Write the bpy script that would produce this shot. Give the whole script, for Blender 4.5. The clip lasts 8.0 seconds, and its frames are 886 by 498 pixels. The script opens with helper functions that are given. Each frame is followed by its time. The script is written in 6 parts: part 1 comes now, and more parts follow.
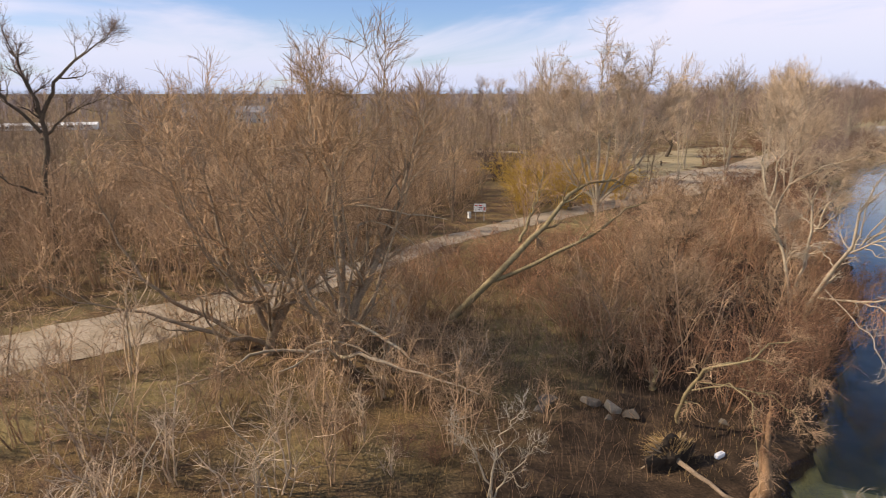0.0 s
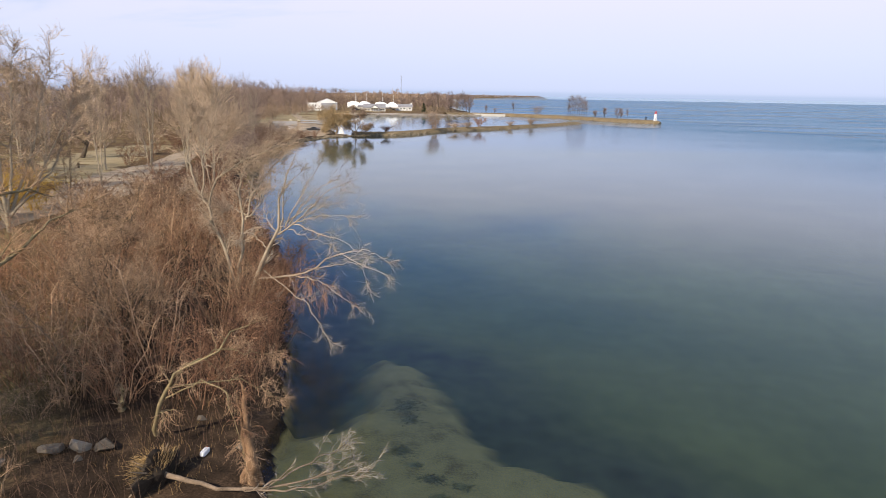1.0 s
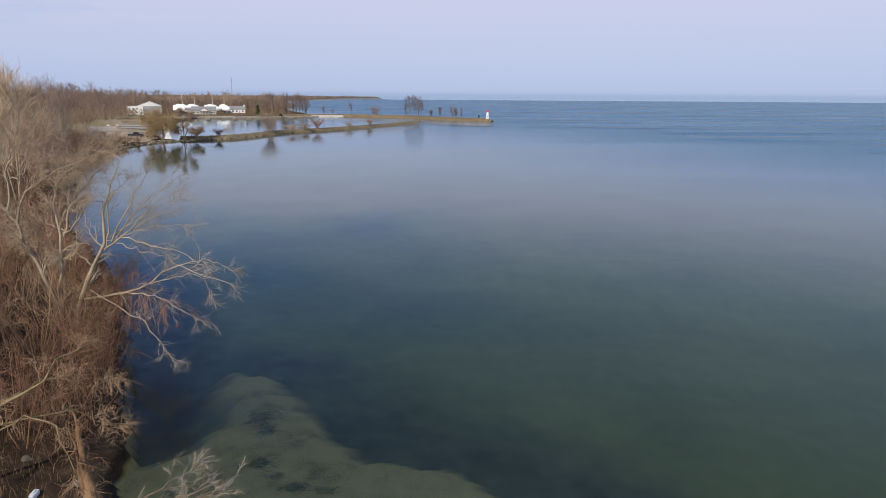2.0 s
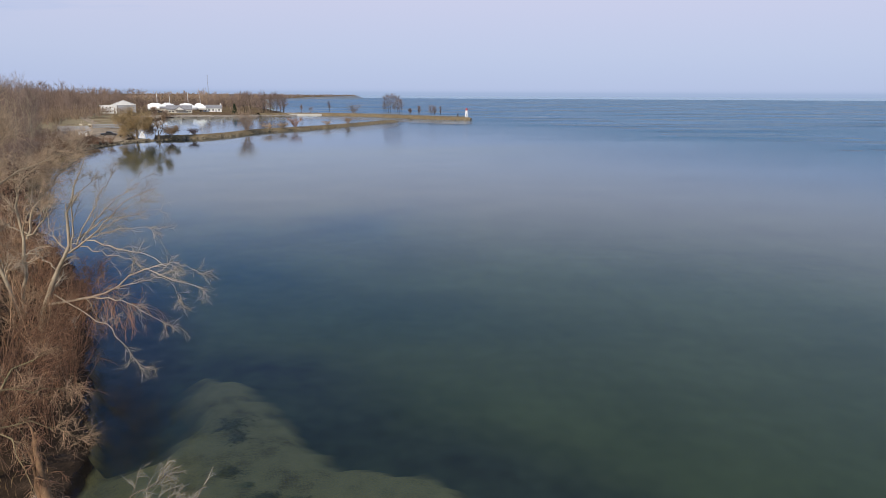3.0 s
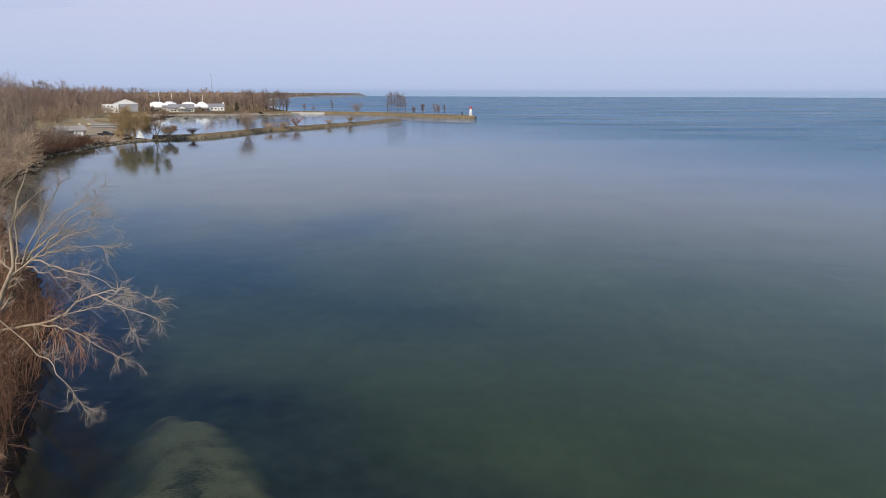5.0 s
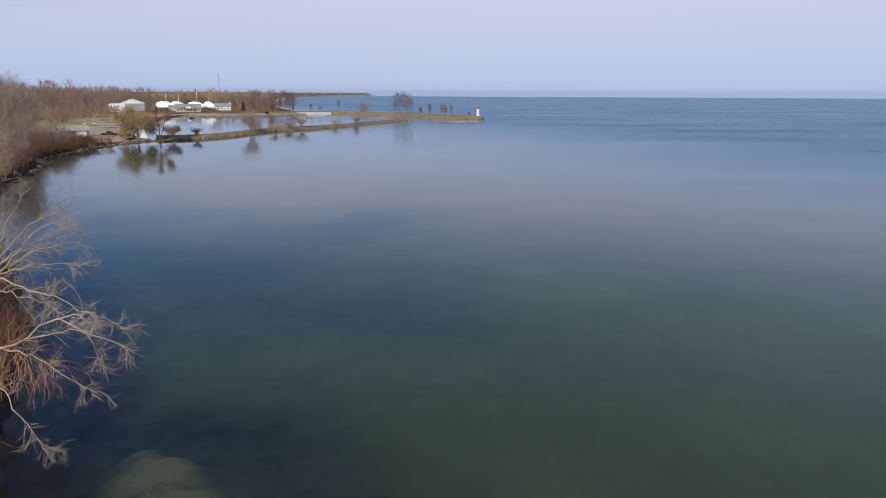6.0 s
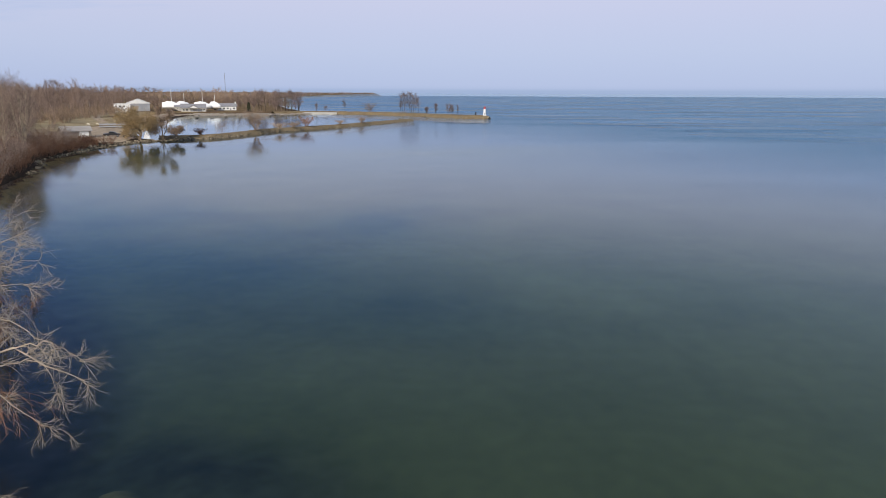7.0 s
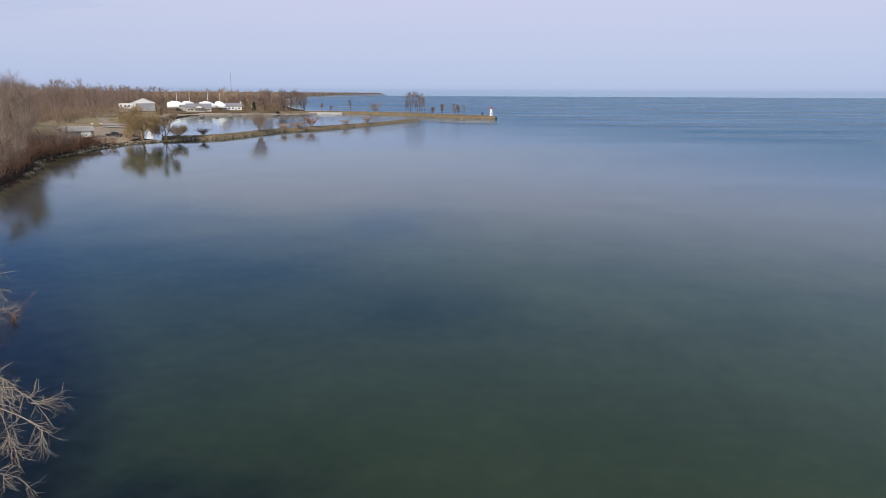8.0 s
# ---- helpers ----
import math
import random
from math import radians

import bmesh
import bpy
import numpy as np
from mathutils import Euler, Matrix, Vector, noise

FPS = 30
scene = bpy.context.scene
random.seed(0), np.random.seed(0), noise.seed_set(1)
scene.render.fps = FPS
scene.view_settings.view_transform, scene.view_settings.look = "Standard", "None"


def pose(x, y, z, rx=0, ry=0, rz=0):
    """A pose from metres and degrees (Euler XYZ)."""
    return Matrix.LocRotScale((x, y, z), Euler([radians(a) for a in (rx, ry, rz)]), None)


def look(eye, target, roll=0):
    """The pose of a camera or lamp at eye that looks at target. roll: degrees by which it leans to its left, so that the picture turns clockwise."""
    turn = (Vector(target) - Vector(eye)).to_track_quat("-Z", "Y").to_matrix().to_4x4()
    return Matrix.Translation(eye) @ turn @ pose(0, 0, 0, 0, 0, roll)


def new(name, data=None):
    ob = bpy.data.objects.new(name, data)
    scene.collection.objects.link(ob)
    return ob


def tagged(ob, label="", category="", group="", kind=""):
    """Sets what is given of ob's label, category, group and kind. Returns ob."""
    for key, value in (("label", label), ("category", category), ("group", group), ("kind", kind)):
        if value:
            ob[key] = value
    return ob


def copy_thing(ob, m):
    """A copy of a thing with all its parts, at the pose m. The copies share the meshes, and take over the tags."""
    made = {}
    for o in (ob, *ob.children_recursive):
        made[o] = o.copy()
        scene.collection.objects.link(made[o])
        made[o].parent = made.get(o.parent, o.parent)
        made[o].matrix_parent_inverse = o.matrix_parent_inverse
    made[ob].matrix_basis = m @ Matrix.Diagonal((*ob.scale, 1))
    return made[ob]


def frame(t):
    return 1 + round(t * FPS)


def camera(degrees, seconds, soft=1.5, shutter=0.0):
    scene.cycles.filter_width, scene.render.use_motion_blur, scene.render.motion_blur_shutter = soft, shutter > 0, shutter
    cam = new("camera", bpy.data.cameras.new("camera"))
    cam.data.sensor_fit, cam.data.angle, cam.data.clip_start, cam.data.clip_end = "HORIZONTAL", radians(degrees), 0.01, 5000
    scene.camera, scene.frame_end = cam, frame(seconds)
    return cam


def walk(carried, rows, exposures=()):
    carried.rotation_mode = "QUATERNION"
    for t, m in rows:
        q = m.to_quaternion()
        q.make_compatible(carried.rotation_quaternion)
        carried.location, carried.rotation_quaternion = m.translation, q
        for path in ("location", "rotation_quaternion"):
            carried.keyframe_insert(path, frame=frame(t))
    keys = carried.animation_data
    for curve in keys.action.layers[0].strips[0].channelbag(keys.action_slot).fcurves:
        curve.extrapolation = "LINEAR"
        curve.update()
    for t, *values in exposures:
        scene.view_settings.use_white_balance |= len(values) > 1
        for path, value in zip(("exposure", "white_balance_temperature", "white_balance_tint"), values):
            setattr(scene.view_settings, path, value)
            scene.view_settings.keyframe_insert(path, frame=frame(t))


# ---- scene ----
cam = camera(68.7, 8.0, soft=0.75, shutter=0.06)
PATH = [
    (0, (0.28, 0.507, 16.639), (-1.467, 1.362, 16.173), -0.2),
    (0.1, (0.203, 0.512, 16.639), (-1.469, 1.5, 16.163), 0.8),
    (0.2, (0.155, 0.531, 16.639), (-1.426, 1.653, 16.149), 1.6),
    (0.3, (0.113, 0.574, 16.646), (-1.381, 1.816, 16.171), 0.7),
    (0.5, (0.027, 0.696, 16.667), (-1.239, 2.171, 16.193), 0.7),
    (1, (-0.386, 0.655, 16.709), (-0.915, 2.527, 16.246), 1.0),
    (1.5, (-0.478, 0.4, 16.672), (-0.642, 2.34, 16.217), 0.5),
    (2, (-0.4, 0.32, 16.69), (-0.466, 2.266, 16.234), 0.4),
    (3.5, (0.039, 1.889, 16.648), (0.039, 3.835, 16.186), 0.3),
    (4, (0.202, 3.099, 16.694), (0.199, 5.045, 16.23), 0.3),
    (4.5, (0.398, 4.603, 16.702), (0.387, 6.548, 16.236), 0.2),
    (6, (0.716, 10.021, 16.849), (0.674, 11.966, 16.383), 0.3),
    (6.5, (0.742, 11.92, 16.869), (0.691, 13.864, 16.402), 0.3),
    (7, (0.685, 13.804, 16.854), (0.624, 15.748, 16.387), 0.25),
    (7.5, (0.546, 15.648, 16.828), (0.476, 17.592, 16.361), 0.3),
    (8, (0.378, 17.518, 16.842), (0.3, 19.461, 16.375), 0.3),
]
walk(cam, [(t, look(eye, aim, roll)) for t, eye, aim, roll in PATH], exposures=[(0, 0.50, 7450, 14), (0.5, 0.62, 7350, 14), (1, 0.46, 6950, 12), (1.5, 0.14, 6700, 11), (2, 0.0, 6500, 10), (8, 0.0, 6500, 10)])

# ---- light ----
SUN_EL, SUN_AZ = 36.0, 200.0  # degrees; azimuth clockwise from +y


def make_world():
    w = bpy.data.worlds.new("sky")
    scene.world = w
    w.use_nodes = True
    nt = w.node_tree
    nt.nodes.clear()
    N, L = nt.nodes.new, nt.links.new
    out, bg = N("ShaderNodeOutputWorld"), N("ShaderNodeBackground")
    sky = N("ShaderNodeTexSky")
    sky.sky_type, sky.sun_disc = "NISHITA", False
    sky.sun_elevation, sky.sun_rotation = radians(SUN_EL), radians(SUN_AZ)
    sky.air_density, sky.dust_density, sky.ozone_density = 1.0, 0.15, 3.0
    co, sep = N("ShaderNodeTexCoord"), N("ShaderNodeSeparateXYZ")
    L(co.outputs["Generated"], sep.inputs[0])

    def math_node(op, a, b=None, clamp=False):
        m = N("ShaderNodeMath")
        m.operation, m.use_clamp = op, clamp
        for i, v in enumerate((a, b)):
            if v is None:
                continue
            if isinstance(v, (int, float)):
                m.inputs[i].default_value = v
            else:
                L(v, m.inputs[i])
        return m.outputs[0]

    up = math_node("MAXIMUM", sep.outputs[2], 0.0)
    lift = math_node("ADD", up, 0.10)
    comb = N("ShaderNodeCombineXYZ")
    L(math_node("DIVIDE", sep.outputs[0], lift), comb.inputs[0])
    L(math_node("DIVIDE", sep.outputs[1], lift), comb.inputs[1])
    mp = N("ShaderNodeMapping")
    mp.inputs["Rotation"].default_value = (0, 0, 0.35)
    mp.inputs["Scale"].default_value = (0.35, 0.62, 1.0)
    mp.inputs["Location"].default_value = CLOUD_SHIFT
    L(comb.outputs[0], mp.inputs[0])
    n1 = N("ShaderNodeTexNoise")
    n1.inputs["Scale"].default_value, n1.inputs["Detail"].default_value = 0.9, 6.0
    n1.inputs["Roughness"].default_value, n1.inputs["Distortion"].default_value = 0.55, 0.4
    L(mp.outputs[0], n1.inputs["Vector"])
    # more cover low over the lake, thinner to the west and overhead
    west = math_node("MULTIPLY", math_node("ADD", sep.outputs[0], 0.2), 0.40)
    low = math_node("MULTIPLY", math_node("SUBTRACT", 0.36, up, True), 0.60)
    haze = math_node("MULTIPLY", math_node("SUBTRACT", 0.17, up, True), 2.0)
    cov = math_node("ADD", math_node("ADD", math_node("ADD", n1.outputs[0], west), low), haze)
    ramp = N("ShaderNodeValToRGB")
    ramp.color_ramp.elements[0].position, ramp.color_ramp.elements[1].position = 0.42, 0.70
    ramp.color_ramp.interpolation = "EASE"
    L(cov, ramp.inputs[0])
    skyd = N("ShaderNodeMix")
    skyd.data_type, skyd.blend_type = "RGBA", "MULTIPLY"
    skyd.inputs["Factor"].default_value = 1.0
    L(sky.outputs[0], skyd.inputs[6])
    skyd.inputs[7].default_value = (SKY_K * 0.78, SKY_K * 0.93, SKY_K * 1.30, 1)
    # cloud body: pale lavender, blue-grey close to the horizon
    cr = N("ShaderNodeValToRGB")
    e = cr.color_ramp.elements
    e[0].position, e[0].color = 0.0, (0.33, 0.43, 0.66, 1)
    e[1].position, e[1].color = 0.16, (0.65, 0.655, 0.825, 1)
    k = cr.color_ramp.elements.new(0.06)
    k.color = (0.53, 0.59, 0.79, 1)
    k = cr.color_ramp.elements.new(0.0055)
    k.color = (0.36, 0.46, 0.69, 1)
    k = cr.color_ramp.elements.new(0.0085)
    k.color = (0.45, 0.53, 0.77, 1)
    k = cr.color_ramp.elements.new(0.5)
    k.color = (0.27, 0.37, 0.52, 1)
    k = cr.color_ramp.elements.new(0.27)
    k.color = (0.36, 0.475, 0.66, 1)
    L(up, cr.inputs[0])
    mix = N("ShaderNodeMix")
    mix.data_type = "RGBA"
    L(math_node("MULTIPLY", ramp.outputs[0], 0.92), mix.inputs["Factor"])
    L(skyd.outputs[2], mix.inputs[6])
    L(cr.outputs[0], mix.inputs[7])
    L(mix.outputs[2], bg.inputs[0])
    bg.inputs[1].default_value = 1.0
    L(bg.outputs[0], out.inputs[0])


SKY_K = 0.085
CLOUD_SHIFT = (0.4, 1.3, 0.0)
make_world()
sun_data = bpy.data.lights.new("sun", "SUN")
sun_data.energy, sun_data.angle, sun_data.color = 4.4, radians(0.6), (1.0, 0.90, 0.75)
sun = new("sun", sun_data)
sun_dir = Vector((math.sin(radians(SUN_AZ)) * math.cos(radians(SUN_EL)), math.cos(radians(SUN_AZ)) * math.cos(radians(SUN_EL)), math.sin(radians(SUN_EL))))
sun.matrix_world = look(sun_dir * 100, (0, 0, 0))


# ---- materials ----
def material(name, rough=0.8, metal=0.0, spec=0.3):
    m = bpy.data.materials.new(name)
    m.use_nodes = True
    b = m.node_tree.nodes["Principled BSDF"]
    b.inputs["Roughness"].default_value, b.inputs["Metallic"].default_value = rough, metal
    b.inputs["Specular IOR Level"].default_value = spec
    return m, m.node_tree, b


def noise_node(nt, scale, detail=4.0, rough=0.55, vec=None):
    n = nt.nodes.new("ShaderNodeTexNoise")
    n.inputs["Scale"].default_value, n.inputs["Detail"].default_value, n.inputs["Roughness"].default_value = scale, detail, rough
    if vec is not None:
        nt.links.new(vec, n.inputs["Vector"])
    return n.outputs[0]


def ramp_node(nt, fac, stops):
    r = nt.nodes.new("ShaderNodeValToRGB")
    while len(r.color_ramp.elements) < len(stops):
        r.color_ramp.elements.new(0.5)
    for el, (p, c) in zip(r.color_ramp.elements, stops):
        el.position, el.color = p, (*c, 1)
    nt.links.new(fac, r.inputs[0])
    return r.outputs[0]


def mix_node(nt, fac, a, b, blend="MIX"):
    m = nt.nodes.new("ShaderNodeMix")
    m.data_type, m.blend_type = "RGBA", blend
    for sock, v in ((m.inputs["Factor"], fac), (m.inputs[6], a), (m.inputs[7], b)):
        if isinstance(v, (int, float)):
            sock.default_value = v
        elif isinstance(v, tuple):
            sock.default_value = (*v, 1)
        else:
            nt.links.new(v, sock)
    return m.outputs[2]


def position(nt):
    return nt.nodes.new("ShaderNodeNewGeometry").outputs["Position"]


def calc(nt, op, a, b=0.0, clamp=False):
    m = nt.nodes.new("ShaderNodeMath")
    m.operation, m.use_clamp = op, clamp
    for i, v in enumerate((a, b)):
        if isinstance(v, (int, float)):
            m.inputs[i].default_value = v
        else:
            nt.links.new(v, m.inputs[i])
    return m.outputs[0]


def bump(nt, bsdf, height, strength, dist):
    b = nt.nodes.new("ShaderNodeBump")
    b.inputs["Strength"].default_value, b.inputs["Distance"].default_value = strength, dist
    nt.links.new(height, b.inputs["Height"])
    nt.links.new(b.outputs[0], bsdf.inputs["Normal"])


def grained(name, dark, light, scale=3.0, fine=25.0, rough=0.85, spread=0.25, bumps=0.3, dist=0.02, spec=0.25, metal=0.0):
    """A surface with two scales of variation, and a shift from object to object."""
    m, nt, b = material(name, rough, metal, spec)
    p = position(nt)
    coarse = noise_node(nt, scale, 3.0, 0.6, p)
    thin = noise_node(nt, fine, 4.0, 0.6, p)
    f = calc(nt, "ADD", calc(nt, "MULTIPLY", coarse, 0.6), calc(nt, "MULTIPLY", thin, 0.4))
    col = ramp_node(nt, f, [(0.3, dark), (0.7, light)])
    rnd = nt.nodes.new("ShaderNodeObjectInfo").outputs["Random"]
    val = calc(nt, "ADD", calc(nt, "MULTIPLY", rnd, spread), 1.0 - spread / 2)
    hsv = nt.nodes.new("ShaderNodeHueSaturation")
    nt.links.new(val, hsv.inputs["Value"])
    nt.links.new(col, hsv.inputs["Color"])
    nt.links.new(hsv.outputs[0], b.inputs["Base Color"])
    if bumps:
        bump(nt, b, thin, bumps, dist)
    return m


def twig_material(name, dark, light, rough=0.75, spread=0.35):
    """Bare twigs: each stem its own shade."""
    m, nt, b = material(name, rough, 0.0, 0.25)
    geo = nt.nodes.new("ShaderNodeNewGeometry")
    n = noise_node(nt, 0.35, 3.0, 0.6, geo.outputs["Position"])
    f = calc(nt, "ADD", calc(nt, "MULTIPLY", geo.outputs["Random Per Island"], 0.65), calc(nt, "MULTIPLY", n, 0.35))
    col = ramp_node(nt, f, [(0.15, dark), (0.85, light)])
    rnd = nt.nodes.new("ShaderNodeObjectInfo").outputs["Random"]
    hsv = nt.nodes.new("ShaderNodeHueSaturation")
    nt.links.new(calc(nt, "ADD", calc(nt, "MULTIPLY", rnd, spread), 1.0 - spread / 2), hsv.inputs["Value"])
    nt.links.new(col, hsv.inputs["Color"])
    nt.links.new(hsv.outputs[0], b.inputs["Base Color"])
    return m


BARK_DARK = grained("bark_dark", (0.045, 0.034, 0.026), (0.15, 0.115, 0.08), 1.5, 14.0, 0.9, 0.2, 0.6, 0.03)
BARK_WILLOW = grained("bark_willow", (0.12, 0.088, 0.06), (0.44, 0.335, 0.23), 1.5, 12.0, 0.9, 0.2, 0.6, 0.03)
BARK_ROOT = grained("bark_root", (0.075, 0.045, 0.028), (0.30, 0.18, 0.10), 1.3, 7.0, 0.85, 0.2, 0.6, 0.04)
BARK_PALE = grained("bark_pale", (0.22, 0.175, 0.125), (0.50, 0.42, 0.31), 1.2, 10.0, 0.85, 0.2, 0.5, 0.02)
BARK_MOSSY = grained("bark_mossy", (0.10, 0.078, 0.045), (0.34, 0.27, 0.15), 1.6, 9.0, 0.9, 0.1, 0.5, 0.02)
BARK_GREY = grained("bark_grey", (0.10, 0.073, 0.05), (0.32, 0.235, 0.165), 1.5, 12.0, 0.9, 0.2, 0.5, 0.02)
TWIG_OLIVE = twig_material("twig_olive", (0.19, 0.115, 0.065), (0.60, 0.395, 0.235))
TWIG_TAN = twig_material("twig_tan", (0.25, 0.18, 0.122), (0.65, 0.49, 0.345))
TWIG_RED = twig_material("twig_red", (0.118, 0.059, 0.036), (0.46, 0.255, 0.148))
TWIG_RUST = twig_material("twig_rust", (0.085, 0.045, 0.03), (0.30, 0.165, 0.10))
TWIG_GREY = twig_material("twig_grey", (0.17, 0.12, 0.086), (0.48, 0.35, 0.245))
TWIG_PALE = twig_material("twig_pale", (0.23, 0.19, 0.145), (0.52, 0.455, 0.37))
TWIG_YELLOW = twig_material("twig_yellow", (0.34, 0.205, 0.04), (0.60, 0.39, 0.075))
TWIG_PURPLE = twig_material("twig_purple", (0.15, 0.105, 0.09), (0.36, 0.265, 0.225))
# distant twigs, paled and greyed to paint in the aerial haze
TWIG_HAZED = twig_material("twig_hazed", (0.20, 0.165, 0.165), (0.42, 0.36, 0.355))
TWIG_WOOD = twig_material("twig_wood", (0.145, 0.102, 0.084), (0.40, 0.295, 0.235))
TWIG_BROWN = twig_material("twig_brown", (0.165, 0.105, 0.064), (0.56, 0.375, 0.235))
TWIG_GOLD = twig_material("twig_gold", (0.19, 0.135, 0.07), (0.48, 0.35, 0.19))
TWIG_UNDER = twig_material("twig_under", (0.07, 0.043, 0.028), (0.28, 0.17, 0.105))
TWIG_DARK = twig_material("twig_dark", (0.035, 0.022, 0.022), (0.10, 0.06, 0.055))
EVERGREEN = twig_material("needles", (0.02, 0.035, 0.018), (0.05, 0.075, 0.035))
STRAW = twig_material("straw", (0.208, 0.13, 0.055), (0.478, 0.326, 0.151))
STONE = grained("stone", (0.12, 0.10, 0.08), (0.36, 0.31, 0.25), 0.8, 9.0, 0.9, 0.35, 0.5, 0.04)
STONE_DARK = grained("stone_dark", (0.06, 0.05, 0.04), (0.20, 0.17, 0.14), 0.8, 9.0, 0.9, 0.35, 0.5, 0.04)
RUBBLE = twig_material("rubble", (0.05, 0.042, 0.03), (0.35, 0.29, 0.21), 0.9, 0.1)
WHITE_PAINT = grained("white_paint", (0.70, 0.70, 0.69), (0.84, 0.84, 0.82), 0.3, 4.0, 0.5, 0.04, 0.05, 0.01, 0.4)
WHITE_WRAP = grained("white_wrap", (0.74, 0.75, 0.76), (0.86, 0.87, 0.88), 0.4, 3.0, 0.35, 0.04, 0.3, 0.08, 0.5)
GREY_METAL = grained("grey_metal", (0.30, 0.31, 0.33), (0.45, 0.46, 0.48), 0.3, 3.0, 0.45, 0.1, 0.05, 0.01, 0.5, 0.3)
GREY_ROOF = grained("grey_roof", (0.16, 0.16, 0.17), (0.30, 0.30, 0.32), 0.4, 6.0, 0.85, 0.1, 0.2, 0.02)
SHED_ROOF = grained("shed_roof", (0.25, 0.235, 0.22), (0.36, 0.34, 0.32), 0.4, 6.0, 0.6, 0.1, 0.1, 0.02)
BEIGE_WALL = grained("beige_wall", (0.42, 0.39, 0.34), (0.56, 0.53, 0.47), 0.4, 6.0, 0.7, 0.1, 0.1, 0.01)
RED_PAINT = grained("red_paint", (0.42, 0.03, 0.03), (0.58, 0.06, 0.05), 0.5, 6.0, 0.45, 0.05, 0.05, 0.01, 0.4)
DARK_PAINT = grained("dark_paint", (0.02, 0.02, 0.025), (0.05, 0.05, 0.055), 0.5, 6.0, 0.3, 0.1, 0.02, 0.01, 0.5)
RUBBER = grained("rubber", (0.012, 0.012, 0.012), (0.03, 0.03, 0.03), 2.0, 10.0, 0.9, 0.1, 0.1, 0.01)
GLASS_DARK = grained("window_glass", (0.02, 0.025, 0.03), (0.05, 0.06, 0.07), 0.5, 3.0, 0.1, 0.1, 0.0, 0.01, 0.6)
STEEL = grained("galvanised", (0.35, 0.35, 0.35), (0.52, 0.52, 0.52), 0.5, 6.0, 0.45, 0.1, 0.05, 0.01, 0.5, 0.6)
TIMBER = grained("weathered_timber", (0.20, 0.17, 0.14), (0.40, 0.36, 0.31), 0.5, 8.0, 0.9, 0.15, 0.3, 0.01)
BOARD = grained("pale_board", (0.48, 0.42, 0.30), (0.66, 0.60, 0.46), 0.5, 8.0, 0.8, 0.1, 0.2, 0.01)
CONCRETE = grained("concrete", (0.40, 0.38, 0.34), (0.60, 0.57, 0.51), 0.2, 5.0, 0.9, 0.05, 0.2, 0.02)
WEED = twig_material("water_weed", (0.34, 0.29, 0.13), (0.55, 0.46, 0.21))
PLASTIC = grained("white_plastic", (0.68, 0.70, 0.73), (0.82, 0.83, 0.86), 1.0, 12.0, 0.35, 0.02, 0.1, 0.01, 0.5)


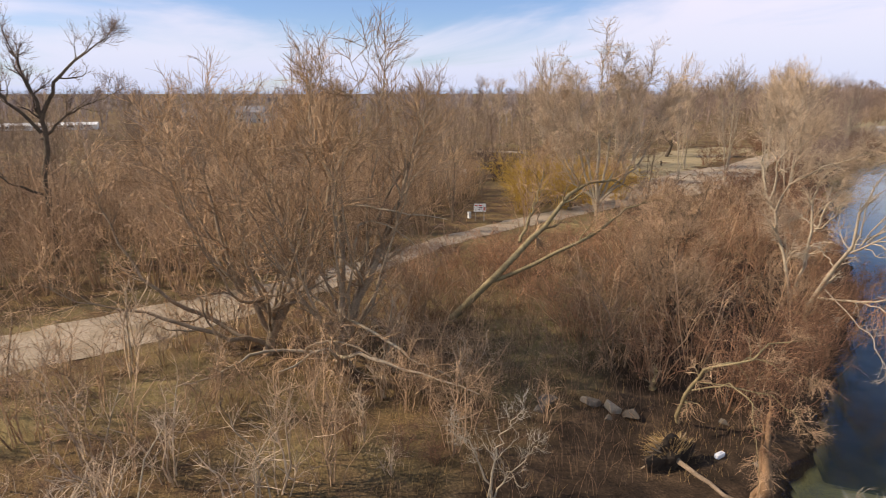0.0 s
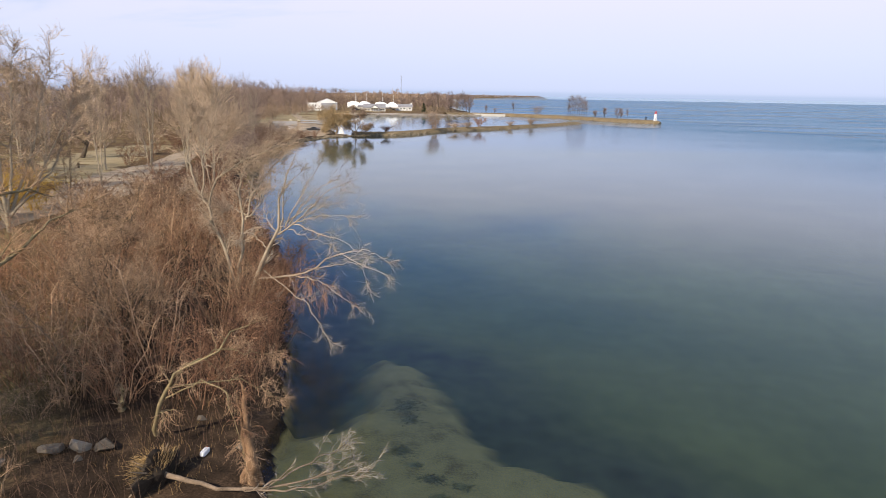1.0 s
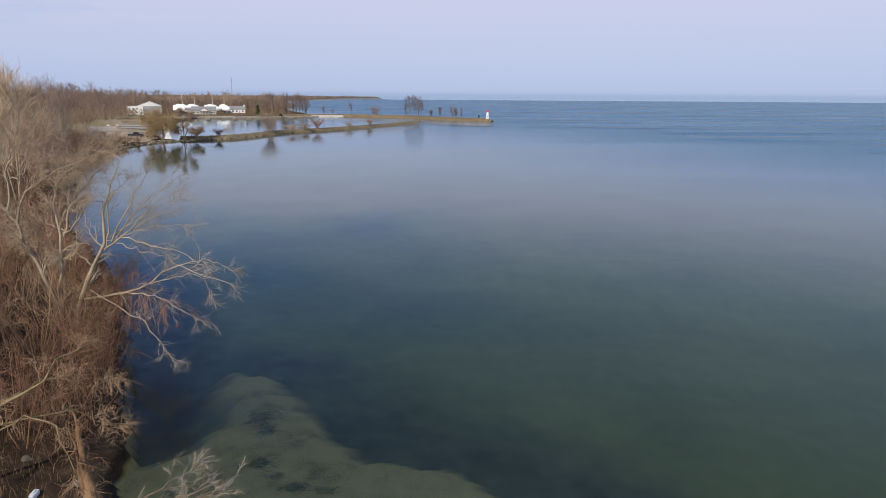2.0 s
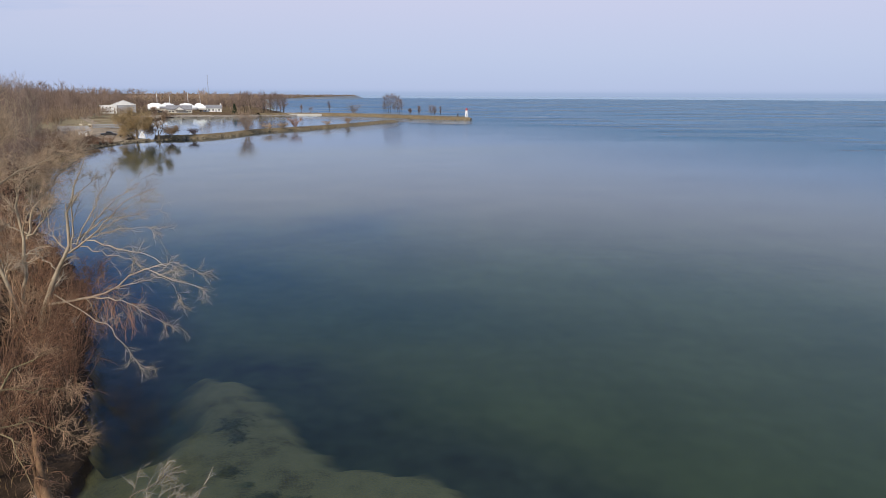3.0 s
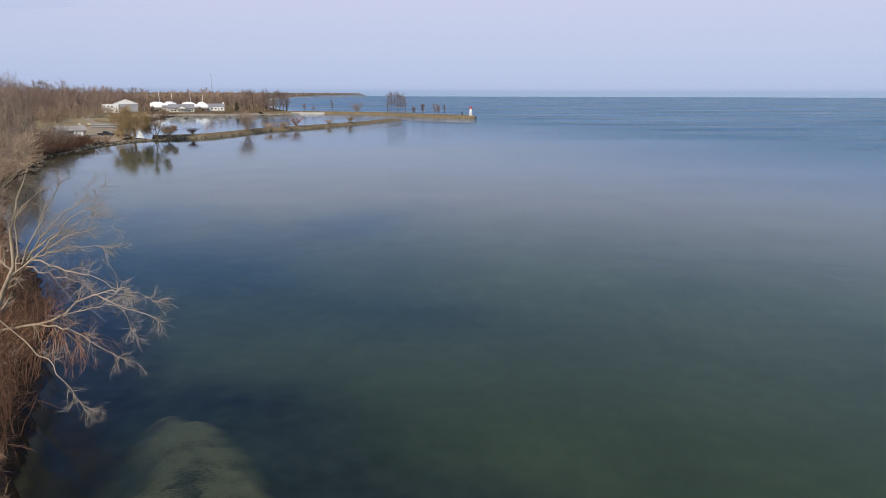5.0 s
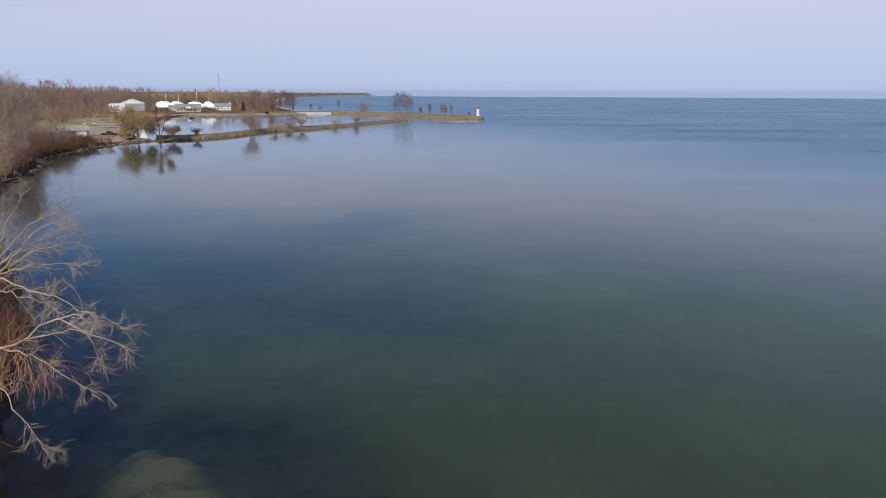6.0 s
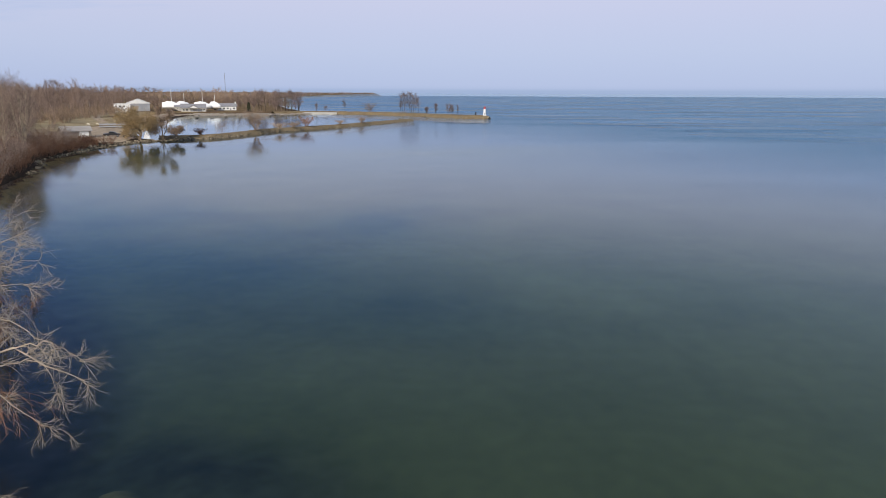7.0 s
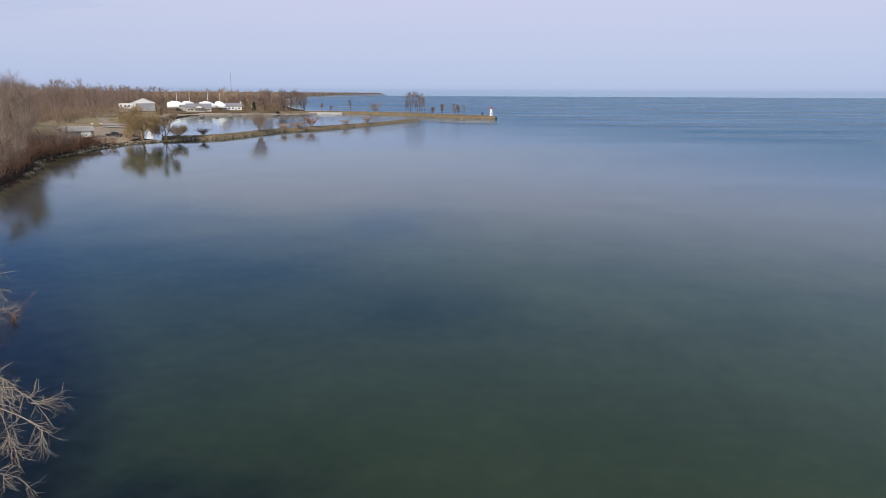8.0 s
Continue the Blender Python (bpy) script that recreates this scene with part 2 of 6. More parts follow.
def ground_material():
    m, nt, b = material("dry_grass_and_lake_bed", 0.95, 0.0, 0.1)
    p = position(nt)
    sep = nt.nodes.new("ShaderNodeSeparateXYZ")
    nt.links.new(p, sep.inputs[0])
    z = sep.outputs[2]
    big, mid, fine = noise_node(nt, 0.07, 4, 0.6, p), noise_node(nt, 0.7, 4, 0.6, p), noise_node(nt, 9.0, 5, 0.65, p)
    straw = ramp_node(nt, fine, [(0.3, (0.06, 0.037, 0.018)), (0.5, (0.15, 0.10, 0.048)), (0.72, (0.29, 0.205, 0.105))])
    litter = ramp_node(nt, fine, [(0.3, (0.036, 0.022, 0.014)), (0.55, (0.115, 0.07, 0.043)), (0.75, (0.27, 0.17, 0.105))])
    green = ramp_node(nt, fine, [(0.3, (0.12, 0.092, 0.042)), (0.7, (0.30, 0.235, 0.115))])
    land = mix_node(nt, ramp_node(nt, mid, [(0.42, (0, 0, 0)), (0.62, (1, 1, 1))]), straw, litter)
    land = mix_node(nt, ramp_node(nt, big, [(0.50, (0, 0, 0)), (0.66, (1, 1, 1))]), land, green)
    # bank mud and litter, with the trees' shade darkened into the colour too
    mud = ramp_node(nt, calc(nt, "ADD", calc(nt, "MULTIPLY", mid, 0.5), calc(nt, "MULTIPLY", fine, 0.5)), [(0.35, (0.014, 0.010, 0.007)), (0.52, (0.045, 0.03, 0.02)), (0.68, (0.13, 0.085, 0.053))])
    land = mix_node(nt, ramp_node(nt, calc(nt, "MULTIPLY", calc(nt, "ADD", z, calc(nt, "MULTIPLY", mid, 0.6)), 0.5), [(0.56, (0, 0, 0)), (0.80, (1, 1, 1))]), mud, land)
    sand = ramp_node(nt, calc(nt, "ADD", calc(nt, "MULTIPLY", mid, 0.6), calc(nt, "MULTIPLY", fine, 0.4)), [(0.32, (0.30, 0.21, 0.085)), (0.48, (0.62, 0.45, 0.18)), (0.7, (0.78, 0.58, 0.24))])
    rock = calc(nt, "ADD", calc(nt, "MULTIPLY", big, 0.7), calc(nt, "MULTIPLY", mid, 0.3))
    weed = ramp_node(nt, rock, [(0.36, (0.075, 0.082, 0.055)), (0.66, (0.26, 0.25, 0.125))])
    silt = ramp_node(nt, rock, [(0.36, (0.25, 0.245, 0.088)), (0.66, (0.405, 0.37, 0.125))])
    # light scattered in deep water, put into the bed as a blue
    scatter_blue = ramp_node(nt, rock, [(0.36, (0.055, 0.16, 0.30)), (0.66, (0.075, 0.19, 0.35))])
    bed = mix_node(nt, calc(nt, "MULTIPLY", calc(nt, "ADD", z, 1.8), 1.35, True), weed, sand)
    # dark bed colour that stands in for the bank trees' shade and reflection
    shade_mask = nt.nodes.new("ShaderNodeAttribute")
    shade_mask.attribute_name = "bank_shade"
    bank_shade = ramp_node(nt, calc(nt, "ADD", calc(nt, "MULTIPLY", mid, 0.6), calc(nt, "MULTIPLY", fine, 0.4)), [(0.35, (0.020, 0.017, 0.018)), (0.68, (0.085, 0.07, 0.065))])
    bed = mix_node(nt, shade_mask.outputs["Fac"], bed, bank_shade)
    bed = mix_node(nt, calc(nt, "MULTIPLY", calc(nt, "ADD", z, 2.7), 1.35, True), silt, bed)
    bed = mix_node(nt, calc(nt, "MULTIPLY", calc(nt, "ADD", z, 3.5), 1.3, True), scatter_blue, bed)
    wet = calc(nt, "MULTIPLY", calc(nt, "ADD", z, 0.78), 4.0, True)
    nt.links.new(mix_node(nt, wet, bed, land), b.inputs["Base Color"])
    bump(nt, b, calc(nt, "MULTIPLY", calc(nt, "ADD", calc(nt, "MULTIPLY", fine, 0.5), mid), calc(nt, "ADD", calc(nt, "MULTIPLY", wet, 0.9), 0.1)), 0.7, 0.15)
    return m


def water_material():
    m, nt, b = material("lake_water", 0.05, 0.0, 0.5)
    nt.nodes.remove(b)
    out = nt.nodes["Material Output"]
    p = position(nt)
    sep = nt.nodes.new("ShaderNodeSeparateXYZ")
    nt.links.new(p, sep.inputs[0])
    # calm inshore, wind ripples further out
    wind = noise_node(nt, 0.011, 3, 0.6, p)
    mr = nt.nodes.new("ShaderNodeMapRange")
    mr.interpolation_type = "SMOOTHSTEP"
    mr.inputs["From Min"].default_value, mr.inputs["From Max"].default_value = 70.0, 540.0
    nt.links.new(calc(nt, "ADD", sep.outputs[1], calc(nt, "MULTIPLY", sep.outputs[0], 1.9)), mr.inputs["Value"])
    out_far = mr.outputs["Result"]
    streak = nt.nodes.new("ShaderNodeMapping")
    streak.inputs["Scale"].default_value, streak.inputs["Rotation"].default_value = (0.006, 0.03, 1.0), (0, 0, 0.25)
    nt.links.new(p, streak.inputs[0])
    patch = noise_node(nt, 1.0, 4, 0.6, streak.outputs[0])
    rip = calc(nt, "MULTIPLY", out_far, calc(nt, "ADD", wind, 0.45))
    mp = nt.nodes.new("ShaderNodeMapping")
    mp.inputs["Scale"].default_value = (0.6, 1.4, 1.0)
    nt.links.new(p, mp.inputs[0])
    wave = noise_node(nt, 0.9, 4, 0.6, mp.outputs[0])
    small = noise_node(nt, 0.22, 2, 0.5, mp.outputs[0])
    bp = nt.nodes.new("ShaderNodeBump")
    bp.inputs["Distance"].default_value = 0.25
    nt.links.new(calc(nt, "ADD", calc(nt, "MULTIPLY", rip, 0.16), 0.020), bp.inputs["Strength"])
    nt.links.new(calc(nt, "ADD", wave, calc(nt, "MULTIPLY", small, 1.3)), bp.inputs["Height"])
    gl = nt.nodes.new("ShaderNodeBsdfGlossy")
    nt.links.new(calc(nt, "ADD", calc(nt, "MULTIPLY", rip, 0.22), 0.06), gl.inputs["Roughness"])
    gl.inputs["Color"].default_value = (0.90, 0.965, 1.0, 1)
    nt.links.new(bp.outputs[0], gl.inputs["Normal"])
    tr = nt.nodes.new("ShaderNodeBsdfTransparent")
    tr.inputs["Color"].default_value = (0.93, 0.98, 0.95, 1)
    fr = nt.nodes.new("ShaderNodeFresnel")
    fr.inputs["IOR"].default_value = 1.333
    nt.links.new(bp.outputs[0], fr.inputs["Normal"])
    mx = nt.nodes.new("ShaderNodeMixShader")
    # steep wavelets far out mirror less of the low sky
    nt.links.new(calc(nt, "MULTIPLY", fr.outputs[0], calc(nt, "SUBTRACT", 1.0, calc(nt, "MULTIPLY", out_far, calc(nt, "ADD", calc(nt, "MULTIPLY", patch, 0.75), 0.26)))), mx.inputs[0])
    nt.links.new(tr.outputs[0], mx.inputs[1])
    nt.links.new(gl.outputs[0], mx.inputs[2])
    nt.links.new(mx.outputs[0], out.inputs["Surface"])
    return m


def road_material():
    m, nt, b = material("pale_gravel", 0.95, 0.0, 0.15)
    p = position(nt)
    mid, fine = noise_node(nt, 0.5, 4, 0.6, p), noise_node(nt, 12.0, 4, 0.7, p)
    a = ramp_node(nt, fine, [(0.3, (0.24, 0.19, 0.135)), (0.7, (0.46, 0.375, 0.285))])
    d = ramp_node(nt, fine, [(0.3, (0.13, 0.10, 0.065)), (0.7, (0.30, 0.235, 0.155))])
    nt.links.new(mix_node(nt, ramp_node(nt, mid, [(0.45, (0, 0, 0)), (0.68, (1, 1, 1))]), a, d), b.inputs["Base Color"])
    bump(nt, b, fine, 0.4, 0.03)
    return m


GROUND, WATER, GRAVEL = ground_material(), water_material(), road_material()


# ---- mesh helpers ----
def mesh_object(name, verts, faces, mat, parent=None, label="", smooth=False):
    me = bpy.data.meshes.new(name)
    verts = np.asarray(verts, dtype=np.float32)
    if isinstance(faces, np.ndarray):
        n, k = faces.shape
        me.vertices.add(len(verts))
        me.vertices.foreach_set("co", verts.ravel())
        me.loops.add(n * k)
        me.loops.foreach_set("vertex_index", faces.astype(np.int32).ravel())
        me.polygons.add(n)
        me.polygons.foreach_set("loop_start", np.arange(0, n * k, k, dtype=np.int32))
        me.update(calc_edges=True)
    else:
        me.from_pydata(verts.tolist(), [], faces)
    if smooth:
        me.polygons.foreach_set("use_smooth", np.ones(len(me.polygons), dtype=bool))
    me.materials.append(mat)
    ob = new(name, me)
    if parent is not None:
        ob.parent = parent
    if label:
        ob["label"] = label
    return ob


def part(name, bm, mat, parent=None, label="", smooth=False):
    me = bpy.data.meshes.new(name)
    bm.to_mesh(me)
    bm.free()
    if smooth:
        me.polygons.foreach_set("use_smooth", np.ones(len(me.polygons), dtype=bool))
    me.materials.append(mat)
    ob = new(name, me)
    if parent is not None:
        ob.parent = parent
    if label:
        ob["label"] = label
    return ob


def thing(name, at, label, category, group="", turn=0.0, kind=""):
    e = new(name)
    e.empty_display_size = 0.2
    e.matrix_basis = pose(at[0], at[1], at[2], 0, 0, turn)
    return tagged(e, label, category, group, kind)


def box(bm, x0, x1, y0, y1, z0, z1, bevel=0.0):
    r = bmesh.ops.create_cube(bm, size=1.0, matrix=Matrix.LocRotScale(((x0 + x1) / 2, (y0 + y1) / 2, (z0 + z1) / 2), None, (x1 - x0, y1 - y0, z1 - z0)))
    if bevel:
        es = list({e for v in r["verts"] for e in v.link_edges})
        bmesh.ops.bevel(bm, geom=es, offset=bevel, segments=2, affect="EDGES", profile=0.5)
    return bm


def boxed(*a, **k):
    return box(bmesh.new(), *a, **k)


def prism(profile, y0, y1, axis="y"):
    """A solid from a profile of (across, up), drawn out along y or x."""
    bm = bmesh.new()
    ring = [[bm.verts.new((u, y, v) if axis == "y" else (y, u, v)) for u, v in profile] for y in (y0, y1)]
    n = len(profile)
    for i in range(n):
        bm.faces.new((ring[0][i], ring[0][(i + 1) % n], ring[1][(i + 1) % n], ring[1][i]))
    bm.faces.new(ring[0][::-1])
    bm.faces.new(ring[1])
    bmesh.ops.recalc_face_normals(bm, faces=bm.faces)
    return bm


def turned(profile, sides=20):
    """A solid of revolution from (radius, height)."""
    bm = bmesh.new()
    rings = [[bm.verts.new((r * math.cos(2 * math.pi * i / sides), r * math.sin(2 * math.pi * i / sides), z)) for i in range(sides)] for r, z in profile]
    for a, b in zip(rings, rings[1:]):
        for i in range(sides):
            bm.faces.new((a[i], a[(i + 1) % sides], b[(i + 1) % sides], b[i]))
    bm.faces.new(rings[0][::-1])
    bm.faces.new(rings[-1])
    return bm


# ---- ground sheet with the lake bed ----
SHORE = [(-9, -6500), (-9, -60), (-9, -20), (-9.5, 0), (-11, 12), (-14.2, 21.6), (-16.6, 26.8), (-18.6, 31), (-20.2, 34.3), (-24, 42), (-31, 55),
         (-46.5, 75), (-66, 100), (-82, 126), (-90, 146), (-98, 163), (-106, 173), (-111.5, 208), (-112, 231), (-106, 243), (-117, 253), (-139, 288),
         (-177, 400), (-205, 505), (-176, 502), (-150, 518), (-135, 548), (-142, 600), (-230, 850), (-420, 1500), (-700, 2600), (-680, 3900),
         (-560, 4300), (-900, 6500), (-6500, 6500), (-6500, -6500)]
SHELF = [(-15.8, 37.2), (-15.4, 39.6), (-13.6, 39.0), (-11.8, 37.8), (-9.4, 34.4), (-7.6, 31.3), (-6, 30), (-3.7, 29.3), (-1.4, 28.9), (0.3, 27.6),
         (4, 24), (10, 18), (12, 5), (12, -40), (-7, -40), (-8.5, 0), (-10.2, 12), (-13.6, 21.6), (-16.2, 25.5), (-15.9, 28.2), (-14.2, 30.2), (-13.6, 32.8), (-14.2, 35.2)]


def signed_distance(x, y, poly):
    """Metres inside (positive) or outside the polygon."""
    px, py = np.asarray(x, float), np.asarray(y, float)
    best, inside = np.full(px.shape, 1e12), np.zeros(px.shape, bool)
    for (ax, ay), (bx, by) in zip(poly, poly[1:] + poly[:1]):
        dx, dy = bx - ax, by - ay
        t = np.clip(((px - ax) * dx + (py - ay) * dy) / (dx * dx + dy * dy), 0, 1)
        best = np.minimum(best, (px - ax - t * dx) ** 2 + (py - ay - t * dy) ** 2)
        if dy:
            inside ^= ((ay > py) != (by > py)) & (px < (py - ay) * dx / dy + ax)
    return np.where(inside, 1, -1) * np.sqrt(best)


def step(a, b, v):
    t = np.clip((v - a) / (b - a), 0, 1)
    return t * t * (3 - 2 * t)


def waves(x, y):
    return (np.sin(x * 0.83 + 1.7 * np.sin(y * 0.31)) + np.sin(y * 0.71 + 1.3 * np.sin(x * 0.47 + 2)) + 0.6 * np.sin(x * 1.9 - y * 1.3)) / 2.6


def ground_z(x, y):
    x, y = np.asarray(x, float), np.asarray(y, float)
    wob = 0.7 * waves(x * 0.9, y * 0.9)
    d = signed_distance(x, y, SHORE) + wob * 0.8
    s = signed_distance(x, y, SHELF) + wob * 0.45 + 0.4 * waves(x * 2.3 + 1, y * 2.3)
    out = np.minimum(-s, -d)
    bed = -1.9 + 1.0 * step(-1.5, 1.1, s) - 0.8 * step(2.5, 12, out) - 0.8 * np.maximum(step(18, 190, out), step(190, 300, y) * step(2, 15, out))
    bed = np.where(d < 0, bed * step(0, 0.4, -d), 0)
    rise = 0.45 * step(0, 1.5, d) + 0.85 * step(3, 15, d) + 0.5 * step(15, 60, d) + 1.2 * step(120, 500, d)
    land = rise + np.where(d > 0, 0.10 * waves(x * 1.7, y * 1.7) * step(0.5, 4, d) * (1 - step(60, 140, d)), 0)
    rim = 24.0 * np.clip((np.maximum(np.abs(x), np.abs(y)) - 2500) / 4000, 0, 1)
    return np.where(d > 0, land + rim, bed)


def gz(x, y):
    return float(ground_z(np.array([x]), np.array([y]))[0])


def graded(a, b, fine, far_a, far_b, growth=1.13):
    mid = list(np.arange(a, b + 1e-6, fine))
    lo, st = [a], fine
    while lo[-1] > far_a:
        st *= growth
        lo.append(lo[-1] - st)
    hi, st = [mid[-1]], fine
    while hi[-1] < far_b:
        st *= growth
        hi.append(hi[-1] + st)
    return np.array(lo[:0:-1] + mid + hi[1:])


def make_ground():
    xs = graded(-46, 14, 0.4, -6400, 6400, 1.045)
    ys = graded(-4, 60, 0.4, -6400, 6400, 1.03)
    X, Y = np.meshgrid(xs, ys, indexing="ij")
    Z = ground_z(X, Y)
    v = np.stack([X, Y, Z], -1).reshape(-1, 3)
    nx, ny = len(xs), len(ys)
    i = np.arange((nx - 1) * (ny - 1))
    a = (i // (ny - 1)) * ny + i % (ny - 1)
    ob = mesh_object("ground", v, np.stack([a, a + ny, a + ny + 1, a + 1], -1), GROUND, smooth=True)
    # tree shade and reflections along the wooded bank, painted into the bed colour
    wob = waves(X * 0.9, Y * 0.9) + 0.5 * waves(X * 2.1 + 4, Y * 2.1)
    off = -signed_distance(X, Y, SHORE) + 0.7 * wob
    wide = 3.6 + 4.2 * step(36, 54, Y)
    bank_shade = (1 - step(wide - 1.2, wide + 1.6, off)) * 0.75 * (1 - step(-1.8, 0.7, signed_distance(X, Y, SHELF) + 0.5 * wob)) * step(27.0, 33.0, Y + 1.0 * wob) * (1 - 0.75 * step(56, 82, Y)) * (1 - step(130, 200, Y))
    ob.data.attributes.new("bank_shade", "FLOAT", "POINT").data.foreach_set("value", bank_shade.astype(np.float32).ravel())
    tagged(ob, "dry brown grass and leaf litter sloping to a sandy lake bed", "ground", kind="structure")


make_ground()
WL = (-6500, -2500, -300, -100, 0, 100, 300, 2500, 6500)
wv = [(x, y, 24.0 if max(abs(x), abs(y)) > 3000 else 0.0) for x in WL for y in WL]
wf = [(i * 9 + j, (i + 1) * 9 + j, (i + 1) * 9 + j + 1, i * 9 + j + 1) for i in range(8) for j in range(8)]
lake = mesh_object("water", wv, wf, WATER)
tagged(lake, "calm clear lake water reflecting a pale cloudy sky", "lake", kind="structure")


def ribbon(name, path, mat, label, category, lift=0.05):
    """A road that lies on the ground: rows of (x, y, half width)."""
    pts = []
    for (ax, ay, aw), (bx, by, bw) in zip(path, path[1:]):
        n = max(2, int(math.hypot(bx - ax, by - ay) / 1.0))
        pts += [(ax + (bx - ax) * k / n, ay + (by - ay) * k / n, aw + (bw - aw) * k / n) for k in range(n)]
    pts.append(path[-1])
    p = np.array(pts)
    for _ in range(6):
        p[1:-1] = (p[:-2] + 2 * p[1:-1] + p[2:]) / 4
    d = np.gradient(p[:, :2], axis=0)
    d /= np.linalg.norm(d, axis=1)[:, None]
    side = np.stack([-d[:, 1], d[:, 0]], 1)
    m = 9
    edge = 0.35 * waves(p[:, 0] * 2.1, p[:, 1] * 2.1)
    vs = []
    for k in range(m):
        u = 2 * k / (m - 1) - 1
        q = p[:, :2] + side * (u * (p[:, 2] + (edge if abs(u) > 0.9 else 0)))[:, None]
        vs.append(np.column_stack([q, ground_z(q[:, 0], q[:, 1]) + lift - (0.06 if abs(u) > 0.9 else 0)]))
    v = np.stack(vs, 1).reshape(-1, 3)
    i = np.arange((len(p) - 1) * (m - 1))
    a = (i // (m - 1)) * m + i % (m - 1)
    ob = mesh_object(name, v, np.stack([a, a + m, a + m + 1, a + 1], -1), mat, smooth=True)
    return tagged(ob, label, category, kind="structure")


LAWN = grained("lawn", (0.17, 0.135, 0.07), (0.37, 0.295, 0.175), 0.15, 4.0, 0.95, 0.02, 0.5, 0.05)
ribbon("lawn", [(-126, 208, 12), (-150, 262, 26), (-178, 330, 30), (-215, 410, 26), (-248, 478, 22), (-262, 520, 22)], LAWN, "short pale dry lawn behind the harbour", "lawn", 0.05)
ribbon("lawn", [(-92, 86, 5), (-108, 108, 9), (-120, 130, 9), (-130, 156, 6)], LAWN, "short pale dry lawn beyond the clearing", "lawn", 0.05)
ribbon("road", [(-39, -60, 3.2), (-42, -25, 3.3), (-44, -6.5, 3.5), (-45.5, -1, 3.6), (-47, 5, 3.2), (-50, 13, 2.2), (-54.5, 21.5, 1.6), (-59.5, 30, 1.6), (-64, 41, 1.8),
                (-71, 62, 2.6), (-78, 79, 6.5), (-88, 100, 7.0), (-95, 118, 4.0), (-112, 150, 2.2), (-132, 190, 2.0), (-150, 250, 2.5), (-168, 320, 2.5), (-230, 420, 2.5), (-262, 490, 3)],
       GRAVEL, "pale worn gravel road through dry grass", "road", 0.10)
ribbon("yard", [(-128, 254, 4), (-148, 288, 5), (-162, 325, 6), (-184, 388, 6), (-202, 440, 7), (-214, 500, 8)], GRAVEL, "grey gravel strip along the harbour's edge", "yard", 0.10)
ribbon("car_park", [(-118, 226, 5), (-126, 243, 9), (-140, 270, 10), (-158, 305, 7), (-175, 345, 4)], GRAVEL, "pale gravel yard beside the harbour", "yard", 0.14)


# ---- growing things ----
def unit(v):
    return v / np.maximum(np.linalg.norm(v, axis=-1, keepdims=True), 1e-9)


def curve_points(points, n):
    """A smooth line of n points through a few given ones."""
    p = np.array(points, float)
    t = np.linspace(0, len(p) - 1, n)
    i = np.clip(t.astype(int), 0, len(p) - 2)
    f = (t - i)[:, None]
    q = np.vstack([2 * p[0] - p[1], p, 2 * p[-1] - p[-2]])
    a, b, c, d = q[i], q[i + 1], q[i + 2], q[i + 3]
    return 0.5 * (2 * b + (c - a) * f + (2 * a - 5 * b + 4 * c - d) * f ** 2 + (3 * b - a - 3 * c + d) * f ** 3)


def stems(lines, radii, n=10, tip=0.35, rng=None, rough=0.0):
    """Main stems: (paths, radii), each from a few points."""
    ps = np.stack([curve_points(l, n) for l in lines])
    if rough and rng is not None:
        k = rng.normal(0, rough, ps.shape)
        k[:, 0] = 0
        ps = ps + k
    r = np.array(radii, float)[:, None] * np.linspace(1, tip, n)[None, :] ** 0.9
    return ps, r


def sprout(rng, parent, count, span, angle, length, steps=4, wiggle=0.12, rise=0.1, thin=0.5, tip=0.25, least=0.004, fall_off=0.5, aim=None, bend=0.0):
    """Branches out of branches, all at once. length: metres, less towards the parent's tip by fall_off; rise: pull upwards; bend: sag towards the tip."""
    paths, radii = parent
    B, P, _ = paths.shape
    own = np.repeat(np.arange(B), count)
    n = len(own)
    t = span[0] + (span[1] - span[0]) * rng.random(n)
    f = t * (P - 1)
    i = np.clip(f.astype(int), 0, P - 2)
    w = (f - i)[:, None]
    at = paths[own, i] * (1 - w) + paths[own, i + 1] * w
    tang = unit(paths[own, i + 1] - paths[own, i])
    r0 = (radii[own, i] * (1 - w[:, 0]) + radii[own, i + 1] * w[:, 0]) * thin
    side = unit(np.cross(tang, rng.normal(0, 1, (n, 3))))
    a = np.radians(angle[0] + (angle[1] - angle[0]) * rng.random(n))[:, None]
    d = unit(tang * np.cos(a) + side * np.sin(a) + np.array([0, 0, rise]))
    if aim is not None:
        d = unit(d + np.array(aim))
    ln = (length[0] + (length[1] - length[0]) * rng.random(n)) * (1 - fall_off * t)
    st = ln / (steps - 1)
    out = np.zeros((n, steps, 3))
    out[:, 0] = at
    for k in range(1, steps):
        d = unit(d + rng.normal(0, wiggle, (n, 3)) + np.array([0, 0, rise * 0.6 - bend * k / steps]))
        out[:, k] = out[:, k - 1] + d * st[:, None]
    rr = np.maximum(r0, least)[:, None] * np.linspace(1, tip, steps)[None, :]
    return out, np.maximum(rr, least * 0.45)


